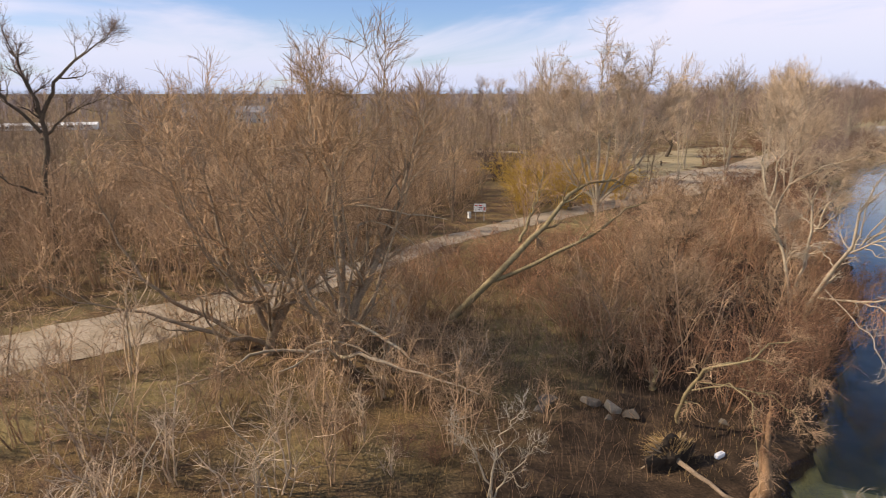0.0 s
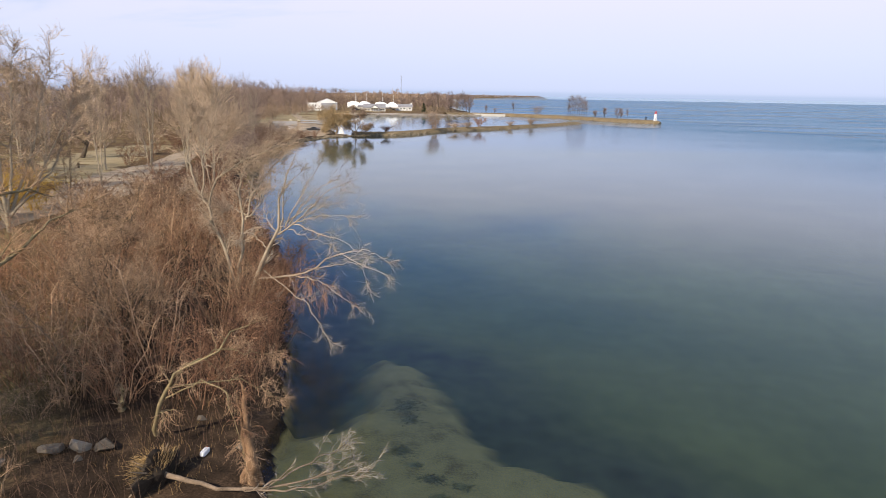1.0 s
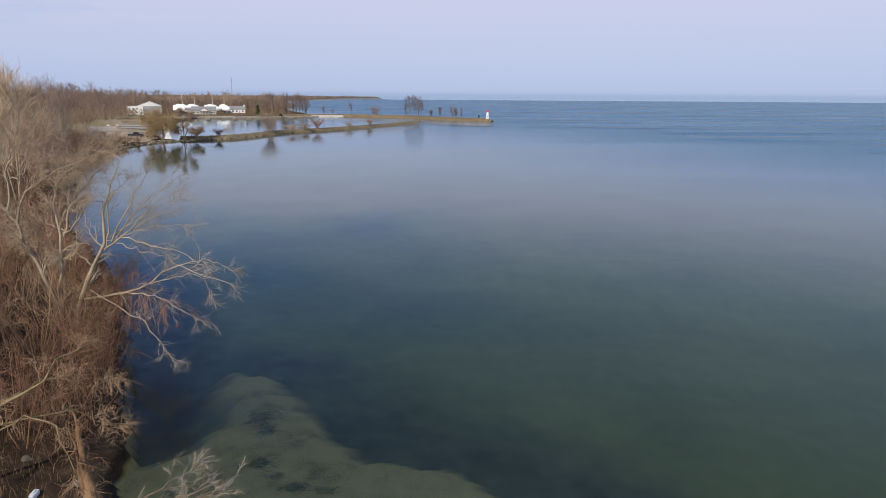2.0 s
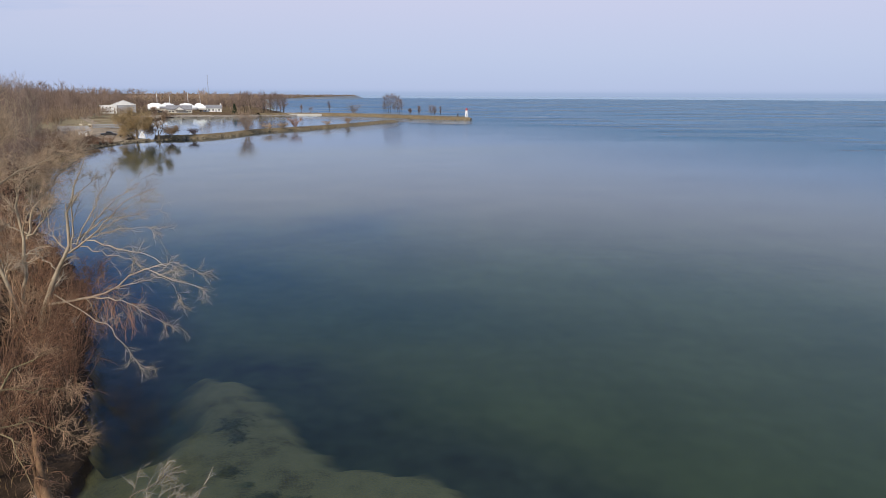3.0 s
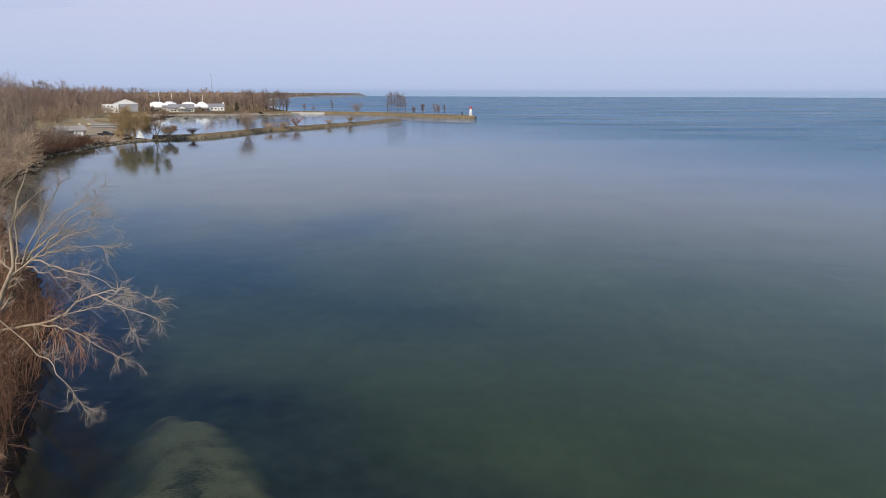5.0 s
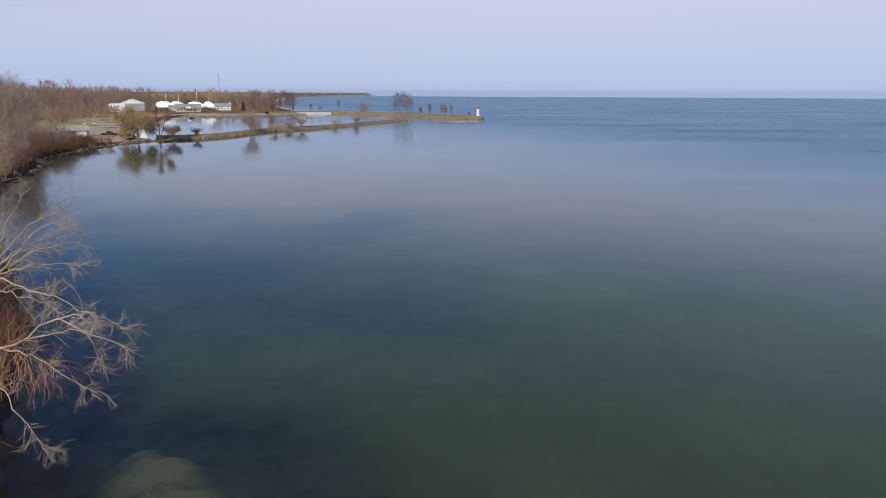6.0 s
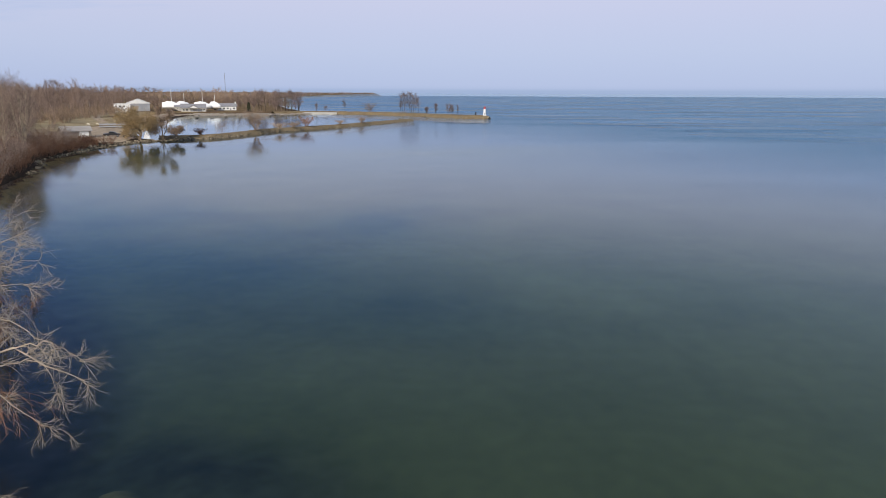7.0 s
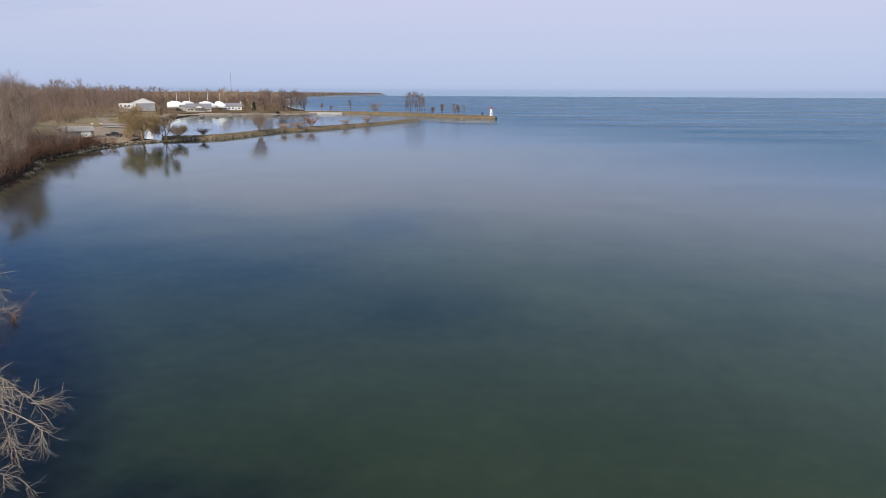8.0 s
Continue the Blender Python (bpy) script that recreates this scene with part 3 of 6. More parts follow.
def tubes(sets):
    """Verts and quads of tapered tubes: sets of ((paths, radii), sides)."""
    V, F, base = [], [], 0
    for (paths, radii), sides in sets:
        B, P, _ = paths.shape
        tang = np.gradient(paths, axis=1)
        tang = unit(tang)
        ref = unit(np.cross(tang[:, P // 2], np.array([0.31, 0.87, 0.39])))[:, None, :]
        u = unit(ref - tang * (ref * tang).sum(-1, keepdims=True))
        v = np.cross(tang, u)
        ang = np.arange(sides) * 2 * math.pi / sides
        ring = paths[:, :, None, :] + radii[:, :, None, None] * (u[:, :, None, :] * np.cos(ang)[None, None, :, None] + v[:, :, None, :] * np.sin(ang)[None, None, :, None])
        V.append(ring.reshape(-1, 3))
        b = (np.arange(B) * P * sides)[:, None, None]
        p = (np.arange(P - 1) * sides)[None, :, None]
        s = np.arange(sides)[None, None, :]
        s2 = (s + 1) % sides
        F.append(np.stack([b + p + s, b + p + s2, b + p + sides + s2, b + p + sides + s], -1).reshape(-1, 4) + base)
        base += B * P * sides
    return np.concatenate(V), np.concatenate(F)


def plant(name, at, trunk_sets, crown_sets, bark, twig, label, category, group="", trunk_name="trunk", crown_name="crown"):
    e = thing(name, at, label, category, group)
    v, f = tubes(trunk_sets)
    mesh_object(trunk_name, v, f, bark, e, smooth=True)
    v, f = tubes(crown_sets)
    mesh_object(crown_name, v, f, twig, e)
    return e


def rel(points, at):
    return [(p[0] - at[0], p[1] - at[1], p[2] - at[2]) for p in points]


def keyed_tree(name, at, lines, radii, bark, twig, label, seed, limbs=8, boughs=9, twigs=9, sprays=0, limb_len=(3, 5), bough_len=(1.5, 2.8), twig_len=(0.6, 1.4),
               rise=0.25, spread=(25, 60), least=0.009, bend=0.0, category="tree", wiggle=0.17, rough=0.09, span=(0.3, 1.0), spray_len=(0.4, 0.9), fall=0.45, group="", tip_twigs=5):
    """A tree whose main stems follow given lines."""
    rng = np.random.default_rng(seed)
    s = stems([rel(l, at) for l in lines], radii, 14, 0.05, rng, rough)
    a = sprout(rng, s, limbs, span, spread, limb_len, 8, wiggle * 1.25, rise, 0.6, 0.16, least * 2.0, fall, bend=bend)
    tips = sprout(rng, s, tip_twigs, (0.72, 1.0), (10, 38), (limb_len[0] * 0.55, limb_len[1] * 0.6), 8, wiggle * 1.25, rise, 0.75, 0.25, least * 1.6, 0.2, bend=bend)
    a = (np.concatenate([a[0], tips[0]]), np.concatenate([a[1], tips[1]]))
    b = sprout(rng, a, boughs, (0.15, 1.0), (25, 60), bough_len, 5, wiggle * 1.2, rise, 0.68, 0.4, least * 1.6, fall, bend=bend)
    c = sprout(rng, b, twigs, (0.1, 1.0), (20, 55), twig_len, 4, wiggle * 1.2, rise * 0.7, 0.72, 0.45, least, 0.3, bend=bend)
    crown = [(b, 3), (c, 3)]
    if sprays:
        crown.append((sprout(rng, c, sprays, (0.1, 1.0), (20, 50), spray_len, 3, wiggle, rise * 0.5, 0.8, 0.4, least * 0.8, 0.3, bend=bend), 3))
    return plant(name, at, [(s, 8), (a, 5)], crown, bark, twig, label, category, group)


def shrub_sets(rng, height, stem_count, width, twigs, lean=0.35, least=0.008, second=3, radius=0.02, rise=0.03):
    lines, rad = [], []
    for _ in range(stem_count):
        a, r = rng.random() * 2 * math.pi, rng.random() ** 0.7
        b = np.array([math.cos(a), math.sin(a), 0]) * width * 0.12 * r
        h = height * (0.6 + 0.45 * rng.random())
        out = np.array([math.cos(a), math.sin(a), 0]) * width * 0.5 * r * (0.6 + lean)
        lines.append([b + (0, 0, -0.15), b + out * 0.25 + (0, 0, h * 0.4), b + out * 0.65 + (0, 0, h * 0.78), b + out * (0.9 + 0.3 * rng.random()) + (0, 0, h)])
        rad.append(radius * (0.7 + 0.6 * rng.random()))
    s = stems(lines, rad, 5, 0.3, rng, 0.11 * height / 3)
    c = sprout(rng, s, twigs, (0.2, 1.0), (22, 68), (height * 0.2, height * 0.42), 3, 0.2, rise, 0.7, 0.4, least, 0.4)
    sets = [(c, 3)]
    if second:
        sets.append((sprout(rng, c, second, (0.2, 1.0), (25, 65), (height * 0.10, height * 0.2), 2, 0.18, rise, 0.8, 0.4, least * 0.8, 0.3), 3))
    return [((s[0][:1], s[1][:1]), 4)], [((s[0][1:], s[1][1:]), 3)] + sets


def far_tree_sets(rng, height, spread, limbs=9, twigs=11, fine=0, trunk=0.2, least=0.03, stems_n=1, rise=0.35, open_=(22, 60), steps=3):
    lines, rad = [], []
    for k in range(stems_n):
        a = rng.random() * 6.28
        o = np.array([math.cos(a), math.sin(a), 0]) * (0 if stems_n == 1 else spread * 0.3)
        j = rng.normal(0, 0.03 * height, 3) * (1, 1, 0)
        lines.append([(0, 0, -0.3), o * 0.35 + j * 0.3 + (0, 0, height * 0.35), o * 0.7 + j + (0, 0, height * 0.7), o * 0.9 + j * 1.3 + (0, 0, height * (0.9 + 0.1 * rng.random()))])
        rad.append(trunk * (0.8 + 0.4 * rng.random()) / stems_n ** 0.4)
    s = stems(lines, rad, 7, 0.12, rng)
    a = sprout(rng, s, limbs, (0.2, 0.9), open_, (spread * 0.6, spread * 1.25), 4, 0.13, rise, 0.5, 0.3, least * 1.3, 0.5)
    c = sprout(rng, a, twigs, (0.15, 1.0), (20, 50), (spread * 0.25, spread * 0.55), steps, 0.13, rise, 0.6, 0.5, least, 0.35)
    sets = [(c, 3)]
    if fine:
        sets.append((sprout(rng, c, fine, (0.15, 1.0), (20, 50), (spread * 0.12, spread * 0.26), 2, 0.1, rise, 0.75, 0.5, least * 0.75, 0.3), 3))
    return [(s, 5), (a, 3)], sets


# ---- trees along the shore ----
def fan_stems(seed, x, y, z, count, reach, top):
    """Upright stems that spread from a low fork into a dome."""
    r = np.random.default_rng(seed)
    got = []
    for k in range(count):
        a = 2 * math.pi * (k + 0.6 * r.random()) / count
        o = reach * (0.35 + 0.65 * r.random())
        h = top * (1.0 - 0.28 * (o / reach) ** 2) * (0.88 + 0.16 * r.random())
        c, d = math.cos(a) * o, math.sin(a) * o
        got.append([(x + c * 0.03, y + d * 0.03, z + 1.2 + 2.2 * r.random()), (x + c * 0.42, y + d * 0.42, z + h * 0.36), (x + c * 0.75 + r.normal(0, 0.4), y + d * 0.75 + r.normal(0, 0.4), z + h * 0.68), (x + c, y + d, z + h)])
    return got


def shore_trees():
    """Pale trees that overhang the water."""
    z = gz(-28.3, 43.7)
    at = (-28.3, 43.7, z)
    upper = [
        [(-28.3, 43.7, z - 0.3), (-27.1, 43.3, 3.4), (-26.2, 43.0, 5.1), (-25.0, 42.6, 6.4), (-24.8, 42.6, 8.8), (-24.0, 42.4, 10.7), (-22.8, 42.0, 13.0)],
        [(-24.8, 42.6, 6.6), (-24.0, 42.4, 10.0), (-22.2, 42.0, 11.6)],
        [(-25.0, 42.6, 6.4), (-23.4, 42.0, 7.4), (-21.5, 41.3, 8.9), (-19.6, 40.6, 10.3), (-17.4, 40.0, 11.3)],
        [(-24.2, 42.4, 7.3), (-22.3, 42.4, 8.7), (-21.3, 42.4, 9.2), (-19.5, 42.2, 10.1)],
        [(-25.0, 42.6, 6.4), (-26.2, 43.2, 7.5), (-26.7, 43.6, 9.0), (-26.0, 43.8, 10.5)]]
    outer = [
        [(-23.4, 42.0, 7.5), (-21.7, 41.5, 8.0), (-20.0, 41.0, 8.4), (-17.6, 40.4, 8.5)],
        [(-23.4, 42.0, 7.4), (-21.2, 41.0, 7.2), (-19.2, 40.0, 7.1), (-17.4, 39.0, 6.8), (-15.5, 38.2, 6.5)],
        [(-23.8, 42.0, 7.0), (-22.0, 41.4, 6.7), (-20.2, 40.8, 6.5), (-19.0, 40.4, 6.0)],
        [(-26.2, 43.0, 5.1), (-27.4, 43.6, 5.7), (-28.7, 44.0, 6.0), (-29.9, 44.4, 4.7)],
        [(-23.6, 42.2, 7.3), (-21.8, 41.6, 8.4), (-19.8, 41.0, 9.3), (-17.6, 40.4, 9.8)],
        [(-23.9, 42.3, 7.3), (-22.2, 41.9, 9.2), (-20.6, 41.6, 10.4), (-19.0, 41.2, 11.4)],
        [(-24.3, 42.4, 7.0), (-22.8, 42.0, 9.4), (-21.6, 41.8, 11.0), (-20.6, 41.6, 12.4)]]
    low = [
        [(-27.2, 43.3, 2.6), (-24.4, 42.0, 3.4), (-22.5, 41.0, 4.0), (-20.7, 40.0, 4.8), (-19.1, 39.0, 6.1), (-17.9, 38.5, 6.4), (-16.5, 38.0, 6.0), (-14.8, 37.3, 5.9), (-13.7, 37.0, 5.5)],
        [(-18.3, 38.6, 6.3), (-16.8, 38.0, 6.9), (-15.2, 37.4, 7.0), (-14.1, 37.0, 6.6)],
        [(-20.7, 40.0, 4.8), (-18.9, 39.0, 5.5), (-17.2, 38.4, 5.9), (-16.1, 38.0, 5.3), (-15.8, 37.7, 4.5)],
        [(-23.6, 41.6, 3.6), (-21.3, 40.2, 4.0), (-19.5, 39.2, 4.0), (-17.8, 38.5, 3.3), (-15.9, 38.1, 2.7)],
        [(-26.6, 43.0, 3.4), (-22.2, 39.0, 3.4), (-19.8, 36.6, 3.5), (-18.6, 35.9, 2.9), (-17.9, 35.7, 1.9), (-16.8, 35.6, 0.9)]]
    e = keyed_tree("dead_tree", at, upper + outer + low, (0.20, 0.06, 0.07, 0.05, 0.045, 0.045, 0.045, 0.035, 0.04, 0.04, 0.045, 0.05, 0.085, 0.035, 0.035, 0.05, 0.04), BARK_PALE, TWIG_PALE,
                   "pale bleached bare tree leaning out over the water", 14, limbs=9, boughs=5, twigs=3, tip_twigs=2, limb_len=(0.8, 2.4), bough_len=(0.5, 1.2), twig_len=(0.3, 0.7), rise=0.02, least=0.007,
                   bend=0.03, wiggle=0.11, rough=0.06, spread=(18, 48), span=(0.15, 0.97), fall=0.6)
    # rust-red creepers that hang from the low limb
    rng = np.random.default_rng(140)
    host = stems([rel(l, at) for l in ([(-21.5, 40.3, 4.0), (-20.4, 39.7, 4.0), (-19.3, 39.1, 3.9), (-18.4, 38.7, 3.6)], [(-22.6, 41.0, 4.0), (-21.6, 40.5, 4.4)])], (0.02, 0.02), 6, 0.5)
    hang = sprout(rng, host, 26, (0.0, 1.0), (60, 110), (1.6, 3.2), 6, 0.12, -0.25, 0.8, 0.4, 0.008, 0.1, bend=0.5)
    fine = sprout(rng, hang, 7, (0.2, 1.0), (20, 50), (0.3, 0.9), 3, 0.16, -0.1, 0.8, 0.5, 0.007, 0.2, bend=0.3)
    v, f = tubes([(hang, 3), (fine, 3)])
    mesh_object("creeper", v, f, TWIG_RED, e, "rust-red hanging creeper stems")
    z = gz(-31.3, 46.6)
    keyed_tree("dead_tree", (-31.3, 46.6, z), [
        [(-31.3, 46.6, z - 0.3), (-31.0, 46.5, 2.8), (-30.5, 46.3, 5.5), (-30.4, 46.2, 8.3), (-30.2, 46.2, 10.1), (-29.1, 46.0, 11.4), (-27.3, 45.6, 12.4)],
        [(-30.1, 46.3, 6.5), (-29.7, 46.8, 8.7), (-29.8, 47.0, 10.5), (-31.1, 47.4, 11.4)],
        [(-30.1, 46.3, 6.7), (-28.9, 45.8, 7.4), (-27.9, 45.6, 9.0), (-26.9, 45.2, 11.5)],
        [(-30.0, 46.3, 6.9), (-31.1, 46.8, 7.1), (-32.2, 47.2, 7.2), (-33.7, 47.4, 5.2)],
        [(-29.7, 46.5, 8.0), (-28.4, 46.0, 9.8), (-26.1, 45.6, 11.7), (-25.2, 45.4, 13.3)]],
      (0.15, 0.085, 0.075, 0.06, 0.075), BARK_PALE, TWIG_TAN, "pale bare tree with forked upright limbs in brush", 15,
      limbs=14, boughs=8, twigs=4, limb_len=(1.2, 3.2), bough_len=(0.7, 1.6), twig_len=(0.4, 0.9), rise=0.05, least=0.0095, wiggle=0.14, spread=(18, 50), span=(0.25, 0.97))
    z = gz(-30.2, 44.4)
    keyed_tree("dead_tree", (-30.2, 44.4, z), [
        [(-30.2, 44.4, z - 0.3), (-30.5, 44.5, 3.1), (-31.7, 44.5, 5.9), (-32.2, 44.5, 7.7), (-33.1, 44.8, 8.7), (-34.0, 45.0, 9.6)],
        [(-32.2, 44.5, 7.7), (-31.5, 44.2, 9.5), (-30.3, 44.0, 10.6), (-28.3, 43.6, 11.7), (-26.0, 43.2, 12.4), (-24.0, 43.0, 13.6)],
        [(-33.0, 44.8, 8.6), (-32.8, 45.0, 10.7), (-32.6, 45.2, 12.0), (-31.4, 45.4, 13.7), (-30.5, 45.4, 14.8)],
        [(-32.8, 45.0, 10.7), (-31.2, 44.6, 11.5), (-30.7, 44.4, 12.7), (-29.3, 44.2, 14.1)],
        [(-33.6, 45.0, 9.2), (-34.4, 45.4, 11.4), (-34.4, 45.6, 13.4), (-33.7, 46.0, 14.8)]],
      (0.16, 0.085, 0.09, 0.06, 0.08), BARK_PALE, TWIG_TAN, "pale bare tree with crooked limbs beside the shore", 16,
      limbs=14, boughs=8, twigs=4, limb_len=(1.2, 3.2), bough_len=(0.7, 1.6), twig_len=(0.4, 0.9), rise=0.05, least=0.0095, wiggle=0.14, spread=(18, 50), span=(0.25, 0.97))


def drooping_branches(tree, at, lines, radii, seed, twig):
    """Low limbs with long sprays that hang towards the ground."""
    rng = np.random.default_rng(seed)
    s = stems([rel(l, at) for l in lines], radii, 12, 0.2, rng, 0.05)
    side = sprout(rng, s, 10, (0.2, 1.0), (25, 65), (1.0, 2.8), 7, 0.16, 0.05, 0.55, 0.3, 0.014, 0.2, bend=0.35)
    hang = sprout(rng, side, 6, (0.2, 1.0), (25, 70), (1.0, 2.8), 6, 0.15, -0.05, 0.7, 0.45, 0.0105, 0.2, bend=0.55)
    fine = sprout(rng, hang, 3, (0.2, 1.0), (20, 50), (0.3, 0.8), 3, 0.18, -0.05, 0.8, 0.5, 0.008, 0.2, bend=0.4)
    for k in range(len(lines)):
        v, f = tubes([((s[0][k:k + 1], s[1][k:k + 1]), 7)])
        mesh_object("low_limb", v, f, BARK_PALE, tree, "pale barkless low limb", smooth=True)
    v, f = tubes([(side, 4), (hang, 3), (fine, 3)])
    mesh_object("hanging_sprays", v, f, twig, tree, "pale drooping twigs")


def near_trees():
    z = gz(-37.2, 7)
    at = (-37.2, 7.0, z)
    W = keyed_tree
    W("willow_tree", at, [
        [(-37.2, 7.0, z - 0.4), (-37.0, 7.6, 3.2), (-36.6, 9.4, 6.6), (-36.4, 11.0, 10.0), (-36.6, 11.6, 13.6), (-36.6, 12.2, 16.2)],
        [(-37.1, 7.4, 2.6), (-37.3, 6.3, 5.3), (-36.6, 5.2, 7.6), (-36.8, 4.4, 11.4), (-37.6, 4.0, 14.8)],
        [(-37.2, 7.1, 2.0), (-36.7, 3.8, 3.5), (-37.3, 1.2, 4.7), (-37.7, -1.4, 5.5), (-37.8, -4.0, 7.0)],
        [(-37.4, 6.8, 2.2), (-39.4, 3.6, 3.8), (-40.0, 1.2, 5.8), (-40.4, -0.6, 9.0), (-40.8, -1.6, 13.0)],
        [(-37.3, 7.3, 2.6), (-39.2, 8.6, 6.0), (-40.4, 8.8, 10.6), (-41.2, 8.4, 15.0)]] + fan_stems(501, -37.2, 7.4, z, 14, 7.4, 16.8),
      (0.34, 0.2, 0.16, 0.17, 0.18) + (0.11,) * 14, BARK_WILLOW, TWIG_OLIVE, "large leafless willow with dark forked trunk and olive-brown twigs", 11,
      limbs=8, boughs=5, twigs=5, wiggle=0.17, limb_len=(2.6, 5.4), bough_len=(1.2, 2.6), twig_len=(0.6, 1.4), rise=0.12, span=(0.2, 0.97), least=0.0115, spread=(25, 68), fall=0.45)
    z = gz(-32.9, 9.8)
    at = (-32.9, 9.8, z)
    second = W("willow_tree", at, [
        [(-32.9, 9.8, z - 0.4), (-32.7, 10.8, 4.4), (-32.4, 12.8, 8.6), (-32.0, 14.0, 12.0), (-31.9, 15.0, 15.4)],
        [(-32.8, 10.4, 3.0), (-33.1, 10.6, 9.5), (-33.5, 9.9, 13.6), (-34.4, 9.6, 15.8), (-34.4, 9.8, 17.6)],
        [(-32.7, 10.9, 4.6), (-34.4, 12.6, 8.0), (-34.6, 14.6, 11.8), (-34.2, 17.2, 15.0)],
        [(-32.8, 9.8, 2.2), (-31.4, 8.0, 3.6), (-30.4, 9.4, 4.2), (-28.8, 11.2, 3.5), (-27.0, 13.0, 2.2)]] + fan_stems(502, -32.9, 10.6, z, 12, 6.6, 17.6),
      (0.3, 0.2, 0.16, 0.12) + (0.10,) * 12, BARK_WILLOW, TWIG_OLIVE, "tall leafless willow with several upright stems and tan twigs", 12,
      limbs=8, boughs=5, twigs=5, wiggle=0.17, limb_len=(2.6, 5.4), bough_len=(1.2, 2.6), twig_len=(0.6, 1.4), rise=0.12, least=0.0115, spread=(25, 68), span=(0.2, 0.97), fall=0.45)
    drooping_branches(second, at, [
        [(-32.6, 10.0, 2.2), (-31.1, 9.7, 2.9), (-30.2, 8.7, 4.0), (-29.4, 7.2, 3.9), (-29.0, 6.0, 3.7)],
        [(-32.6, 10.0, 2.4), (-31.1, 9.9, 3.0), (-29.5, 10.4, 3.6), (-27.8, 11.6, 3.4), (-26.4, 13.1, 3.1), (-24.7, 14.7, 2.6)],
        [(-32.6, 10.6, 4.6), (-29.8, 11.8, 4.2), (-28.0, 12.6, 3.5), (-26.5, 14.1, 2.9)],
        [(-33.0, 10.6, 8.8), (-33.2, 10.4, 10.4), (-32.2, 11.6, 10.9), (-31.1, 13.1, 10.6), (-29.6, 15.4, 10.3)],
        [(-32.9, 11.3, 8.2), (-32.7, 11.7, 9.8), (-31.3, 12.8, 9.8), (-30.0, 13.9, 8.8)],
        [(-33.0, 9.6, 2.6), (-33.4, 6.4, 3.1), (-32.6, 4.6, 3.0), (-31.8, 3.2, 2.9), (-31.0, 1.6, 3.2)]],
        (0.12, 0.13, 0.10, 0.10, 0.08, 0.10), 512, TWIG_BROWN)
    z = gz(-37.5, 19)
    at = (-37.5, 19.0, z)
    W("willow_tree", at, [
        [(-37.5, 19.0, z - 0.3), (-36.2, 23.4, 5.6), (-36.5, 26.6, 7.8), (-36.9, 29.2, 10.0), (-36.3, 31.8, 10.5), (-35.9, 33.8, 9.9)],
        [(-36.6, 21.8, 4.0), (-34.6, 26.4, 6.2), (-34.2, 30.2, 7.9), (-34.6, 32.6, 8.9), (-33.8, 35.0, 9.3)],
        [(-36.8, 24.6, 6.6), (-38.0, 26.6, 9.0), (-38.4, 27.8, 12.2)]],
      (0.26, 0.15, 0.12), BARK_MOSSY, TWIG_OLIVE, "leaning bare willow with an arched trunk tip", 13,
      limbs=10, boughs=6, twigs=5, limb_len=(1.2, 3.6), bough_len=(0.8, 1.6), twig_len=(0.5, 1.0), rise=0.12)
    shore_trees()
    # broken trees at the water's edge
    z = gz(-21.2, 24.2)
    at = (-21.2, 24.2, z)
    W("broken_tree", at, [
        [(-21.2, 24.2, z - 0.3), (-20.6, 23.8, 1.9), (-19.8, 23.5, 3.3), (-19.2, 23.5, 4.4), (-17.9, 24.4, 5.3), (-17.0, 25.4, 6.0), (-16.5, 26.2, 6.4)],
        [(-20.0, 23.6, 2.9), (-18.4, 23.6, 3.9), (-17.0, 23.7, 3.8), (-15.9, 22.9, 2.3), (-15.0, 22.3, 0.9)],
        [(-19.0, 23.7, 4.5), (-18.4, 25.4, 4.6), (-17.4, 26.4, 4.4), (-16.5, 27.4, 4.0)],
        [(-19.6, 23.5, 3.5), (-17.6, 25.2, 3.4), (-16.6, 26.0, 2.8), (-16.0, 26.6, 2.0)]],
      (0.115, 0.045, 0.04, 0.036), BARK_MOSSY, TWIG_BROWN, "arched mossy tree with tangled pale drooping branches", 17,
      limbs=9, boughs=6, twigs=4, limb_len=(0.7, 1.9), bough_len=(0.5, 1.1), twig_len=(0.3, 0.7), rise=-0.02, bend=0.1, wiggle=0.24, least=0.005, rough=0.09, span=(0.15, 1.0))
    z = gz(-15.0, 22.5)
    at = (-15.0, 22.5, z)
    W("broken_tree", at, [[(-15.0, 22.5, z - 0.3), (-15.1, 22.6, 1.4), (-15.4, 22.9, 3.0), (-15.7, 23.1, 4.8)], [(-15.4, 22.3, z - 0.2), (-15.3, 22.6, 1.2), (-15.5, 22.8, 2.8), (-15.8, 23.0, 4.0)], [(-14.7, 22.8, z - 0.2), (-15.0, 22.8, 1.2), (-15.3, 23.0, 2.6), (-15.5, 23.2, 3.8)]], (0.3, 0.16, 0.15), BARK_ROOT, TWIG_RUST,
      "broken tree trunk with rust-brown ropy roots at the water's edge", 18, limbs=3, boughs=4, twigs=3, tip_twigs=2, limb_len=(0.8, 2.0), bough_len=(0.4, 1.0), twig_len=(0.25, 0.5), rise=-0.04, spread=(45, 95), least=0.0055, wiggle=0.28, span=(0.5, 1.0), rough=0.06, bend=0.12)
    z = gz(-17.9, 21.0)
    at = (-17.9, 21.0, z)
